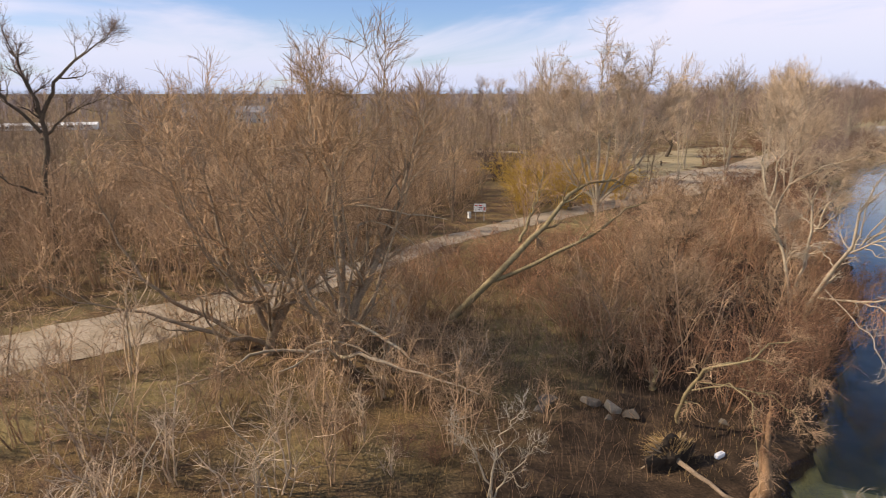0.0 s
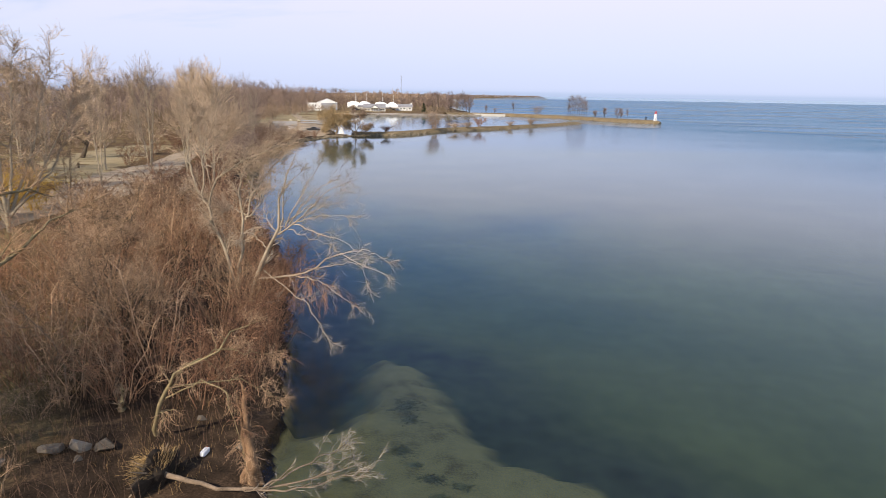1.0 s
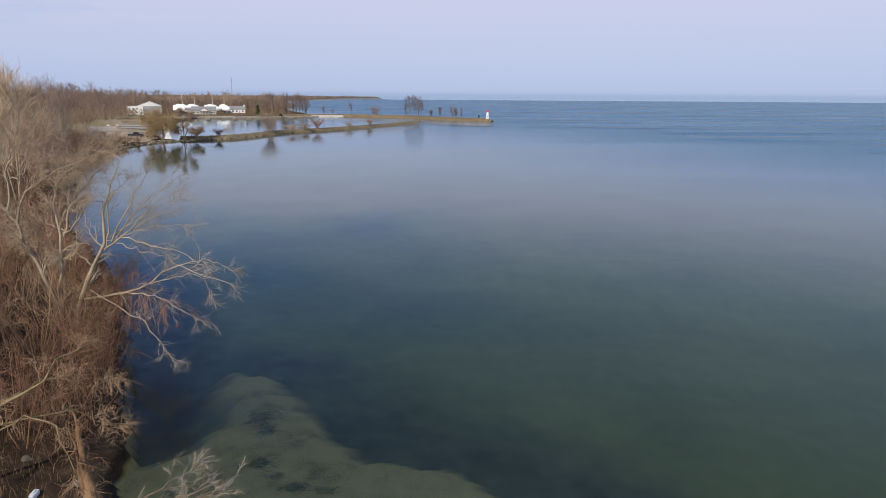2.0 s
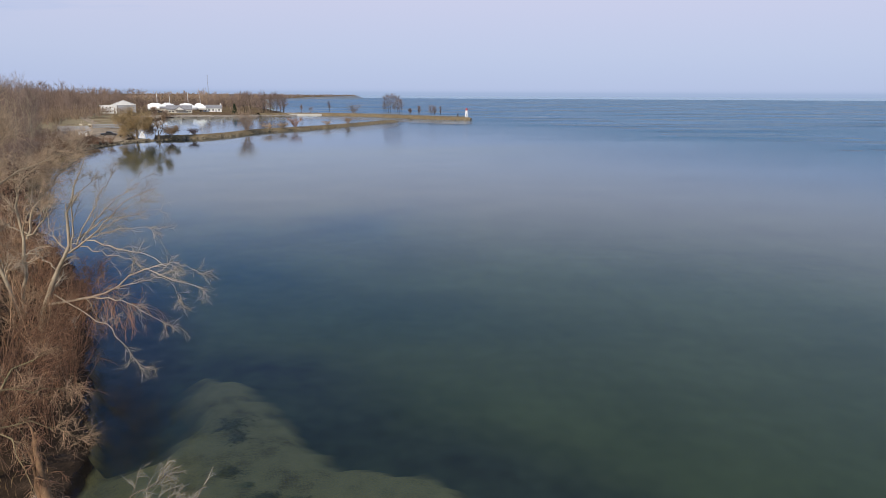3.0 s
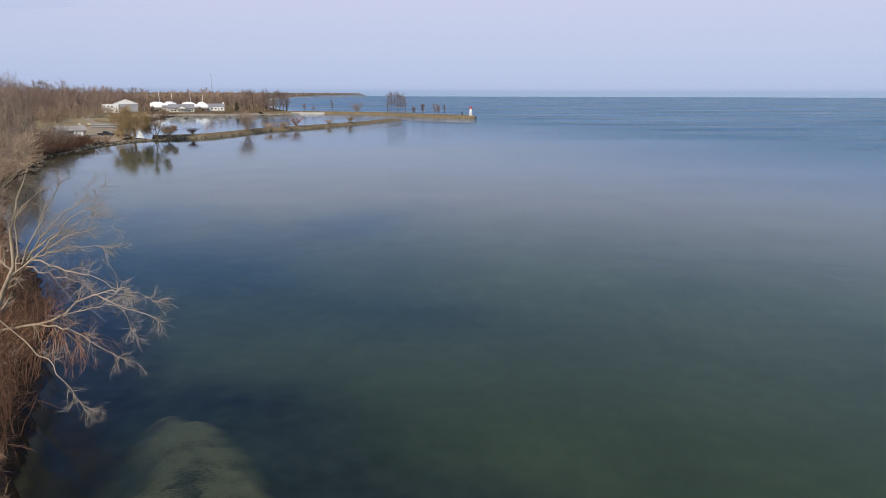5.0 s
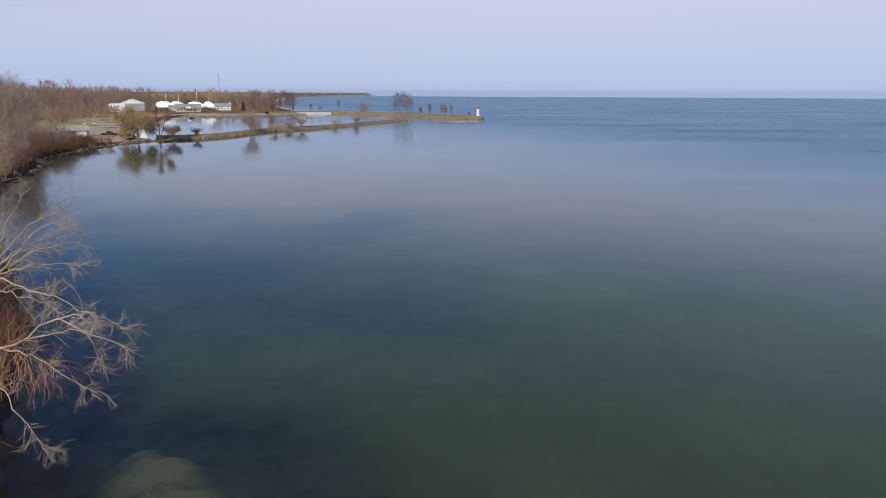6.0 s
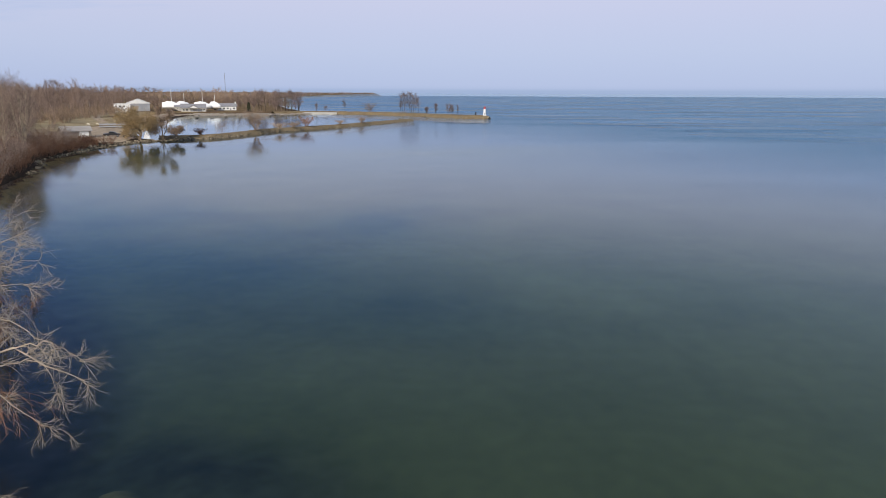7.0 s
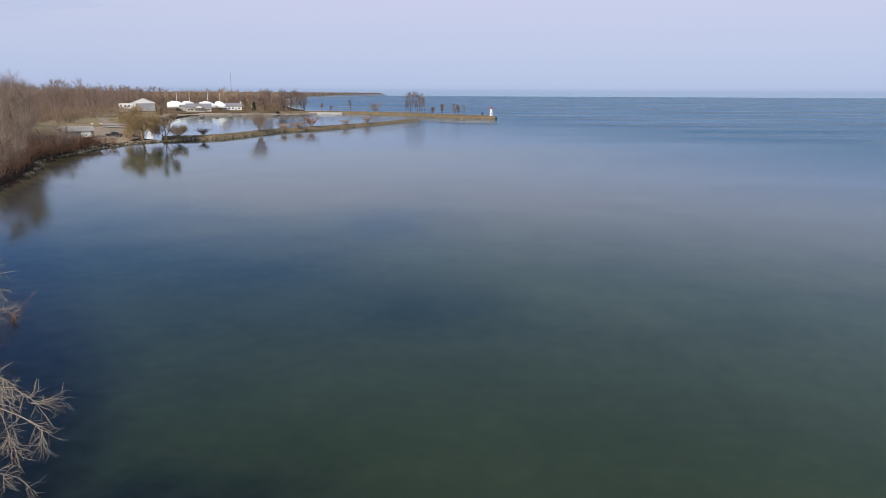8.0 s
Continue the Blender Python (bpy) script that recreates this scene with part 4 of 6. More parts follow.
    W("fallen_tree", at, [
        [(-18.4, 21.0, z + 0.5), (-17.2, 20.9, 0.9), (-15.6, 21.1, 0.7), (-14.2, 21.8, 0.55), (-12.6, 23.0, 0.5), (-10.6, 24.6, 0.75)],
        [(-14.8, 21.5, 0.6), (-13.2, 21.6, 0.7), (-11.4, 22.6, 0.9), (-9.8, 23.6, 1.2)],
        [(-14.0, 21.9, 0.6), (-12.8, 23.6, 0.9), (-11.8, 25.2, 1.0)]],
      (0.13, 0.055, 0.05), BARK_GREY, TWIG_PALE, "fallen pale tree with bare crown lying in the shallows", 19,
      limbs=6, boughs=4, twigs=3, limb_len=(1.0, 2.6), bough_len=(0.5, 1.1), twig_len=(0.25, 0.5), rise=0.04, spread=(15, 40), least=0.007, span=(0.45, 1.0), rough=0.04)
    z = gz(-24.3, 25.4)
    at = (-24.3, 25.4, z)
    W("tree_stump", at, [[(-24.3, 25.4, z - 0.2), (-24.25, 25.4, z + 0.5), (-24.1, 25.5, z + 1.3)]], (0.2,), BARK_MOSSY, TWIG_GREY, "mossy broken tree stump in dark leaf litter", 20,
      limbs=4, boughs=3, twigs=3, limb_len=(0.4, 0.9), bough_len=(0.3, 0.6), twig_len=(0.2, 0.4), rise=0.1, category="stump", least=0.006)
    # tall trees behind
    z = gz(-68, -6)
    at = (-68.0, -6.0, z)
    W("bare_tree", at, [
        [(-68.0, -6.0, z - 0.3), (-67.8, -6.0, 8), (-67.6, -5.6, 14.4), (-67.4, -6.4, 18.0), (-67.2, -7.6, 22.4)],
        [(-67.6, -5.7, 14.2), (-67.2, -4.0, 18.0), (-66.8, -1.6, 20.2), (-66.4, 0.2, 21.4)],
        [(-67.7, -5.8, 13.4), (-67.4, -8.4, 16.8), (-67.2, -10.2, 19.6)],
        [(-67.7, -5.9, 12.8), (-67.0, -2.8, 15.4), (-66.6, 0.6, 16.8)],
        [(-67.8, -6.0, 7.6), (-67.4, -9.0, 9.4), (-67.2, -12.0, 12.0)]],
      (0.36, 0.2, 0.18, 0.12, 0.13), BARK_DARK, TWIG_PURPLE, "tall dark bare tree with open forked crown", 21,
      limbs=8, boughs=6, twigs=5, limb_len=(2.4, 4.6), bough_len=(1.0, 2.2), twig_len=(0.6, 1.3), rise=0.16, span=(0.35, 0.95), least=0.012)
    z = gz(-64.4, 54)
    at = (-64.4, 54.0, z)
    fan = np.random.default_rng(222)
    lines = []
    for k in range(9):
        u = k / 4 - 1
        top = 19.6 - 5.5 * abs(u - 0.25) ** 1.3 + fan.normal(0, 0.8)
        dx, dy = 5.6 * u + fan.normal(0, 0.8), 6.4 * u + fan.normal(0, 0.8)
        lines.append([(-64.4, 54.0, z - 0.3 if k == 4 else z + 0.4 + fan.random() * 2), (-64.4 + dx * 0.3, 54 + dy * 0.35, z + top * 0.3), (-64.4 + dx * 0.6, 54 + dy * 0.72, z + top * 0.62), (-64.4 + dx, 54 + dy, z + top)])
    W("bare_tree", at, lines,
      (0.17, 0.18, 0.2, 0.22, 0.28, 0.22, 0.2, 0.18, 0.17), BARK_PALE, TWIG_TAN, "tall slender pale-barked bare tree with upright limbs", 22,
      limbs=10, boughs=6, twigs=5, sprays=1, limb_len=(3.0, 5.5), bough_len=(1.4, 2.8), twig_len=(0.8, 1.7), rise=0.08, least=0.02, spread=(20, 48), span=(0.36, 0.95), fall=0.4)
    z = gz(-118.2, 119)
    at = (-118.2, 119.0, z)
    W("park_tree", at, [
        [(-118.2, 119.0, z - 0.3), (-117.6, 119.8, 4.6), (-117.0, 121.0, 8.5), (-117.4, 121.6, 12.5)],
        [(-117.6, 119.8, 4.4), (-118.8, 117.4, 8.0), (-119.4, 116.0, 11.5)],
        [(-117.6, 119.9, 4.8), (-115.8, 122.6, 8.0), (-115.0, 124.8, 10.5)]],
      (0.5, 0.28, 0.26), BARK_DARK, TWIG_PURPLE, "spreading bare park tree with dark trunk and fine purplish twigs", 23,
      limbs=9, boughs=8, twigs=6, limb_len=(2.5, 4.6), bough_len=(1.2, 2.4), twig_len=(0.7, 1.5), rise=0.12, least=0.02)
    for n, (bx, by, h, sd) in enumerate(((-33.6, 35.0, 7.5, 31), (-29.6, 31.4, 6.0, 32), (-41.0, 44.0, 8.0, 33))):
        z = gz(bx, by)
        at = (bx, by, z)
        r = np.random.default_rng(sd)
        lines = []
        for k in range(6):
            a = k * 1.05 + r.random()
            o = 0.9 + 1.3 * r.random()
            hh = h * (0.75 + 0.3 * r.random())
            lines.append([(bx + 0.25 * math.cos(a), by + 0.25 * math.sin(a), z - 0.2), (bx + o * 0.5 * math.cos(a), by + o * 0.5 * math.sin(a), z + hh * 0.4), (bx + o * math.cos(a), by + o * math.sin(a), z + hh * 0.72), (bx + o * 1.5 * math.cos(a), by + o * 1.5 * math.sin(a), z + hh)])
        W("bare_tree", at, lines, (0.085, 0.075, 0.07, 0.08, 0.06, 0.07), BARK_DARK, TWIG_BROWN, "dark many-stemmed bare tree in red-brown brush", 40 + n, limbs=9, boughs=6, twigs=5,
          limb_len=(1.2, 2.8), bough_len=(0.6, 1.4), twig_len=(0.4, 0.9), rise=0.06, least=0.008, span=(0.25, 1.0))
    # small pale bush close by
    z = gz(-19.5, 12.3)
    at = (-19.5, 12.3, z)
    W("pale_bush", at, [
        [(-19.5, 12.3, z - 0.2), (-19.4, 12.4, 2.4), (-19.2, 12.6, 3.6), (-18.8, 13.2, 5.0)],
        [(-19.5, 12.3, z), (-19.6, 11.9, 2.4), (-19.8, 11.5, 3.4), (-20.2, 10.9, 4.4)],
        [(-19.5, 12.3, z), (-19.0, 12.9, 2.2), (-18.4, 13.8, 3.4)]],
      (0.06, 0.05, 0.045), BARK_PALE, TWIG_PALE, "small pale bare sapling with crooked twigs", 24, limbs=8, boughs=4, twigs=3,
      limb_len=(0.6, 1.5), bough_len=(0.3, 0.8), twig_len=(0.2, 0.5), rise=0.1, least=0.005, category="bush", wiggle=0.2)


near_trees()


# ---- repeated trees and shrubs ----
def scatter(rng, n, x0, x1, y0, y1, least_shore=2.0, keep=None, apart=0.0):
    got = []
    tries = 0
    while len(got) < n and tries < 60:
        tries += 1
        x, y = x0 + (x1 - x0) * rng.random(n * 2), y0 + (y1 - y0) * rng.random(n * 2)
        ok = signed_distance(x, y, SHORE) > least_shore
        for a, b in zip(x[ok], y[ok]):
            if keep is not None and not keep(a, b):
                continue
            if apart and any((a - c) ** 2 + (b - d) ** 2 < apart * apart for c, d in got[-250:]):
                continue
            got.append((a, b))
            if len(got) == n:
                break
    return got


ROAD_LINE = [(-39, -60, 4.6), (-44, -6.5, 5.0), (-46, 3, 4.8), (-50, 13, 3.4), (-54.5, 21.5, 2.8), (-59.5, 30, 2.8), (-64, 41, 3.0), (-71, 62, 4.0), (-78, 79, 8.0), (-88, 100, 9.0), (-95, 118, 5.5),
             (-112, 150, 4), (-132, 190, 4), (-150, 250, 14), (-168, 320, 12), (-230, 420, 6), (-262, 490, 6)]


def off_road(x, y, extra=0.0):
    for (ax, ay, aw), (bx, by, bw) in zip(ROAD_LINE, ROAD_LINE[1:]):
        dx, dy = bx - ax, by - ay
        t = min(1, max(0, ((x - ax) * dx + (y - ay) * dy) / (dx * dx + dy * dy)))
        if math.hypot(x - ax - t * dx, y - ay - t * dy) < aw + (bw - aw) * t + extra:
            return False
    return True


def spread_out(protos, places, rng, low=0.8, high=1.2, stand=True):
    """Copies of the prototypes at the places; the prototypes take the first ones."""
    for i, (x, y) in enumerate(places):
        s = low + (high - low) * rng.random()
        m = pose(x, y, gz(x, y), 0, 0, 360 * rng.random())
        p = protos[i % len(protos)]
        if i < len(protos):
            p.matrix_basis = m
        else:
            p = copy_thing(p, m)
        p.scale = (s, s, s * (0.9 + 0.2 * rng.random()))


def shrub_kind(seed, n, height, stem_count, width, twigs, bark, twig, label, group, name="shrub", second=3, least=0.008, radius=0.02, lean=0.35, category="shrub"):
    got = []
    for k in range(n):
        rng = np.random.default_rng(seed + k)
        t, c = shrub_sets(rng, height * (0.9 + 0.2 * rng.random()), stem_count, width, twigs, lean, least, second, radius)
        got.append(plant(name, (0, 0, 0), t, c, bark, twig, label, category, group, "trunk", "crown"))
    return got


def tree_kind(seed, n, height, spread, bark, twig, label, group, name="bare_tree", **k):
    got = []
    for j in range(n):
        rng = np.random.default_rng(seed + j)
        t, c = far_tree_sets(rng, height * (0.9 + 0.2 * rng.random()), spread, **k)
        got.append(plant(name, (0, 0, 0), t, c, bark, twig, label, "tree", group))
    return got


def thickets():
    rng = np.random.default_rng(5)
    # red-brown brush between road and shore
    red = shrub_kind(100, 6, 3.2, 12, 5.0, 6, BARK_GREY, TWIG_RED, "dense red-brown leafless shrub", "brush along the shore", least=0.012, lean=0.55, second=2)
    spread_out(red, scatter(rng, 120, -52, -21, 17, 66, 2.0, lambda x, y: off_road(x, y) and y > 24 - 8 * (x < -34) and x > -40 - 0.39 * y, 1.3), rng, 0.75, 1.3)
    tan = shrub_kind(120, 4, 4.6, 10, 5.2, 6, BARK_GREY, TWIG_BROWN, "tall thin brown leafless shrub", "brush along the shore", least=0.011, radius=0.028, second=2, lean=0.6)
    spread_out(tan, scatter(rng, 62, -60, -24, 14, 75, 2.0, lambda x, y: off_road(x, y) and x > -35 - 0.39 * y and y > 25 - 8 * (x < -34), 1.5), rng, 0.7, 1.3)
    # saplings on the grass nearest
    whip = shrub_kind(140, 6, 3.8, 7, 3.2, 7, BARK_GREY, TWIG_BROWN, "thin bare sapling clump in dry grass", "saplings on the grass", "sapling", radius=0.026, least=0.010)
    whip += shrub_kind(150, 4, 3.8, 6, 3.0, 7, BARK_PALE, TWIG_TAN, "thin pale bare sapling clump in dry grass", "saplings on the grass", "sapling", radius=0.034, least=0.011)
    spread_out(whip, scatter(rng, 85, -42, -20, -12, 18, 3.0, lambda x, y: off_road(x, y) and x < -19 - 0.25 * max(0, y), 1.3), rng, 0.5, 1.5)
    # far side of the road
    yellow = shrub_kind(180, 3, 5.4, 54, 7.5, 8, BARK_GREY, TWIG_YELLOW, "rounded bush with bright yellow twigs", "yellow bushes by the road", "yellow_bush", second=2, least=0.014, radius=0.024, lean=0.5)
    spread_out(yellow, [(-69.4, 46.2), (-69.6, 52.4), (-73.2, 65.0), (-71.2, 58.6), (-74.6, 50.0)], rng, 1.0, 1.25)
    dark = shrub_kind(190, 1, 5.6, 46, 9.0, 7, BARK_DARK, TWIG_DARK, "dense dark purple leafless bush", "", "dark_bush", second=3, least=0.02, radius=0.03, lean=0.5)
    spread_out(dark, [(-96.5, 58.5)], rng, 1.0, 1.05)
    rust = shrub_kind(195, 2, 1.7, 26, 2.2, 6, TWIG_RUST, TWIG_RUST, "low rust-red twiggy bush", "rust-red bushes", "low_bush", second=2, least=0.006, radius=0.012)
    spread_out(rust, [(-23.4, 10.0), (-24.8, 8.2), (-22.4, 11.2)], rng, 0.8, 1.1)
    rusty = shrub_kind(198, 4, 2.8, 13, 4.2, 8, BARK_GREY, TWIG_RUST, "rust-brown bush overhanging the bank", "bushes on the bank", "bank_bush", second=2, least=0.008, radius=0.014)
    spread_out(rusty, [(-20.6, 33.4), (-22.6, 37.0), (-25.4, 41.6), (-27.6, 46.0), (-19.4, 30.0), (-23.8, 39.4), (-31.4, 56.0), (-34.4, 62.0), (-21.4, 35.6), (-29.6, 51.6), (-22.6, 34.0), (-24.2, 36.4), (-21.0, 31.6), (-25.0, 38.6), (-26.6, 43.0), (-23.6, 32.2), (-27.8, 44.0), (-28.6, 48.4), (-21.9, 29.6), (-30.6, 53.4), (-20.4, 28.4), (-19.2, 27.4), (-22.6, 27.6), (-24.6, 41.2), (-26.4, 44.8), (-27.8, 47.2), (-29.2, 50.0)], rng, 0.9, 1.4)


thickets()


def woods():
    rng = np.random.default_rng(9)
    tall = tree_kind(300, 4, 17, 5.0, BARK_GREY, TWIG_GREY, "bare slender tree with brown twigs in woodland", "woodland edge", limbs=10, twigs=8, fine=1, trunk=0.13, least=0.022, stems_n=3, rise=0.12)
    spread_out(tall, scatter(rng, 100, -125, -52, -45, 62, 8, lambda x, y: off_road(x, y, 2) and x < -54 - 0.12 * max(y, 0), 4.0), rng, 0.6, 0.95)
    pale = tree_kind(310, 4, 20, 6.0, BARK_PALE, TWIG_TAN, "pale bare tree with rounded twiggy crown", "pale trees by the clearing", limbs=13, twigs=9, fine=2, trunk=0.16, least=0.026, stems_n=3, rise=0.14)
    spread_out(pale, [(-84, 88), (-96, 84), (-104, 96), (-92, 128), (-100, 136), (-108, 142), (-76, 104), (-84, 122), (-70, 92), (-60, 84), (-118, 158), (-104, 74), (-112, 84), (-90, 70), (-128, 148), (-180, 109), (-184, 120), (-166, 116), (-154, 117), (-174, 101), (-190, 132), (-80, 95), (-98, 104)], rng, 0.85, 1.1)
    grey = tree_kind(312, 3, 18, 6.5, BARK_PALE, TWIG_WOOD, "tall grey-brown bare tree on the bank", "tall trees on the bank", limbs=12, twigs=9, fine=2, trunk=0.2, least=0.024, stems_n=4, rise=0.08)
    spread_out(grey, [(-118, 188), (-112, 178), (-123, 196), (-108, 166), (-129, 202), (-134, 186), (-124, 176), (-141, 214)], rng, 0.8, 1.02)
    pale = tree_kind(316, 4, 15, 6.5, BARK_PALE, TWIG_WOOD, "pale bare tree with rounded twiggy crown", "pale trees by the harbour", limbs=14, twigs=10, fine=1, trunk=0.16, least=0.028, stems_n=3, rise=0.08)
    spread_out(pale, [(-163, 236), (-170, 250), (-158, 224), (-150, 214), (-178, 262), (-168, 228), (-185, 280), (-148, 236), (-156, 246), (-145, 222), (-140, 210), (-134, 200), (-162, 258)], rng, 0.65, 1.0)
    brown = tree_kind(320, 5, 15, 5.0, BARK_GREY, TWIG_WOOD, "bare grey-brown woodland tree", "woodland", limbs=12, twigs=8, fine=0, trunk=0.2, least=0.036, stems_n=2, rise=0.1)
    spread_out(brown, scatter(rng, 150, -330, -85, -70, 330, 14, lambda x, y: off_road(x, y, 4) and x < -95 - 0.25 * max(0, y - 60) and not (-240 < x < -130 and 215 < y < 420), 5.0), rng, 0.7, 1.15)


def joined(name, seed, kinds, places, mat, label, category, low, high):
    """Plants too many to count, as one mesh."""
    rng = np.random.default_rng(seed)
    V, F, base = [], [], 0
    zs = ground_z(np.array([p[0] for p in places]), np.array([p[1] for p in places]))
    for (x, y), z in zip(places, zs):
        v, f = kinds[rng.integers(len(kinds))]
        a, s = rng.random() * 6.28, low + (high - low) * rng.random()
        c, d = math.cos(a) * s, math.sin(a) * s
        V.append(np.column_stack([v[:, 0] * c - v[:, 1] * d + x, v[:, 0] * d + v[:, 1] * c + y, v[:, 2] * s + z]))
        F.append(f + base)
        base += len(v)
    ob = mesh_object(name, np.concatenate(V), np.concatenate(F), mat)
    return tagged(ob, label, category, kind="stuff")


def joined_woods(name, seed, places, twig, label, height, spread, low, high, least, limbs=9, twigs=7, stems_n=2):
    kinds = []
    for k in range(5):
        a, b = far_tree_sets(np.random.default_rng(seed + 1 + k), height, spread, limbs, twigs, 0, 0.22, least, stems_n, 0.15, steps=2)
        kinds.append(tubes(a + b))
    return joined(name, seed, kinds, places, twig, label, "woodland", low, high)


def joined_brush(name, seed, places, twig, label, height, stem_count, width, twigs, low, high, least, radius, second=2):
    kinds = []
    for k in range(5):
        a, b = shrub_sets(np.random.default_rng(seed + 1 + k), height, stem_count, width, twigs, 0.4, least, second, radius)
        kinds.append(tubes(a + b))
    return joined(name, seed, kinds, places, twig, label, "brush", low, high)


woods()
rng = np.random.default_rng(77)


def from_shore(x, y):
    return float(signed_distance(np.array([x]), np.array([y]), SHORE)[0])


joined_brush("road_thicket", 160, scatter(rng, 190, -97, -49, -30, 42, 4, lambda x, y: off_road(x, y, 0.5) and x < -49.5 - 0.2 * max(0, y) and not (-80 < x < -62 and y > 30), 1.9), TWIG_BROWN, "dense olive-brown leafless thicket beyond the road", 6.2, 13, 4.2, 7, 0.8, 1.5, 0.015, 0.035)
joined_brush("shore_brush", 210, scatter(rng, 150, -130, -42, 62, 200, 1.2, lambda x, y: off_road(x, y) and from_shore(x, y) < 24 and not (y > 205 and x > -150), 2.2), TWIG_RUST, "brown leafless brush along the far bank", 3.6, 10, 6.0, 8, 0.6, 1.4, 0.02, 0.035)
joined_brush("roadside_brush", 236, scatter(rng, 210, -110, -50, 24, 84, 3, lambda x, y: off_road(x, y, 0.8) and x < -50 - 0.39 * y and not (x < -74 and 0.56 < -y / x < 0.66) and not (-78 < x < -64 and 40 < y < 66) and not (-72 < x < -62 and 30 < y < 42), 1.8), TWIG_BROWN, "rust-brown leafless brush on the far side of the road", 3.6, 11, 4.6, 7, 0.6, 1.4, 0.014, 0.03)
joined_brush("low_brush", 232, scatter(rng, 90, -40, -26.5, 13, 29, 4.5, lambda x, y: y > 9 - 0.55 * (x + 22), 1.4), TWIG_BROWN, "low rust-brown twiggy brush on leaf litter", 1.5, 12, 2.6, 6, 0.6, 1.3, 0.008, 0.012)
joined_brush("wood_brush", 240, scatter(rng, 430, -270, -60, -60, 215, 10, lambda x, y: off_road(x, y, 2.5) and x < -78 - 0.15 * max(0, y) and not (-135 < x < -82 and 84 < y < 150) and not (-102 < x < -80 and 44 < y < 66), 2.5), TWIG_GREY, "bare brown underwood beneath the trees", 4.2, 8, 4.5, 5, 0.8, 1.5, 0.03, 0.05, 1)
joined_brush("wood_edge", 250, scatter(rng, 210, -330, -170, 225, 520, 10, lambda x, y: -206 - 0.30 * (y - 250) < x < -172 - 0.30 * (y - 250), 2.0), TWIG_GREY, "bare brush along the wood's edge", 4.5, 8, 5.0, 5, 0.7, 1.4, 0.04, 0.07, 1)
joined_brush("bank_thicket", 226, scatter(rng, 90, -150, -84, 128, 206, 2.5, lambda x, y: 3.0 < from_shore(x, y) < 22 and off_road(x, y, 1), 2.0), TWIG_WOOD, "tall grey-brown leafless thicket on the bank", 5.0, 12, 5.0, 7, 0.6, 1.3, 0.02, 0.04)
joined_brush("bank_brush", 220, scatter(rng, 70, -140, -100, 180, 222, 0.8, lambda x, y: from_shore(x, y) < 11, 1.6), TWIG_RUST, "low red-brown brush on the harbour bank", 2.4, 16, 4.0, 6, 0.7, 1.2, 0.025, 0.04)
joined_woods("far_woods", 400, scatter(rng, 560, -900, -150, -120, 900, 20, lambda x, y: x < -150 - 0.42 * max(0, y - 150) and off_road(x, y, 6) and not (-300 < x < -130 and 215 < y < 620) and not (-370 < x < -300 and -45 < y < 90)), TWIG_HAZED, "distant bare brown woodland", 16, 6.5, 0.7, 1.1, 0.07, 8, 6)
joined_woods("shore_woods", 420, scatter(rng, 330, -420, -165, 230, 680, 10, lambda x, y: x < -176 - 0.30 * (y - 250) and x > -290 - 0.4 * (y - 250)), TWIG_WOOD, "bare woodland behind the harbour", 17, 6.5, 0.6, 1.1, 0.032, 14, 13)
joined_woods("skyline_woods", 430, scatter(rng, 60, -420, -185, 240, 620, 14, lambda x, y: x < -190 - 0.30 * (y - 250)), TWIG_WOOD, "taller bare trees that stand above the wood", 22, 6.0, 0.8, 1.1, 0.034, 13, 11)
joined_woods("point_woods", 436, scatter(rng, 110, -330, -142, 600, 900, 10), TWIG_WOOD, "bare low trees beyond the harbour houses", 9, 5.0, 0.7, 1.2, 0.05, 10, 8, 3)
joined_woods("lake_woods", 440, scatter(rng, 330, -900, -140, 600, 2400, 8), TWIG_GREY, "distant bare trees beyond the harbour", 14, 8, 0.7, 1.2, 0.13, 7, 6)
joined_woods("far_shore_woods", 450, scatter(rng, 260, -1300, -560, 2400, 4400, 8), TWIG_HAZED, "thin dark line of trees on the far shore", 3, 14, 0.5, 0.9, 0.4, 5, 4)


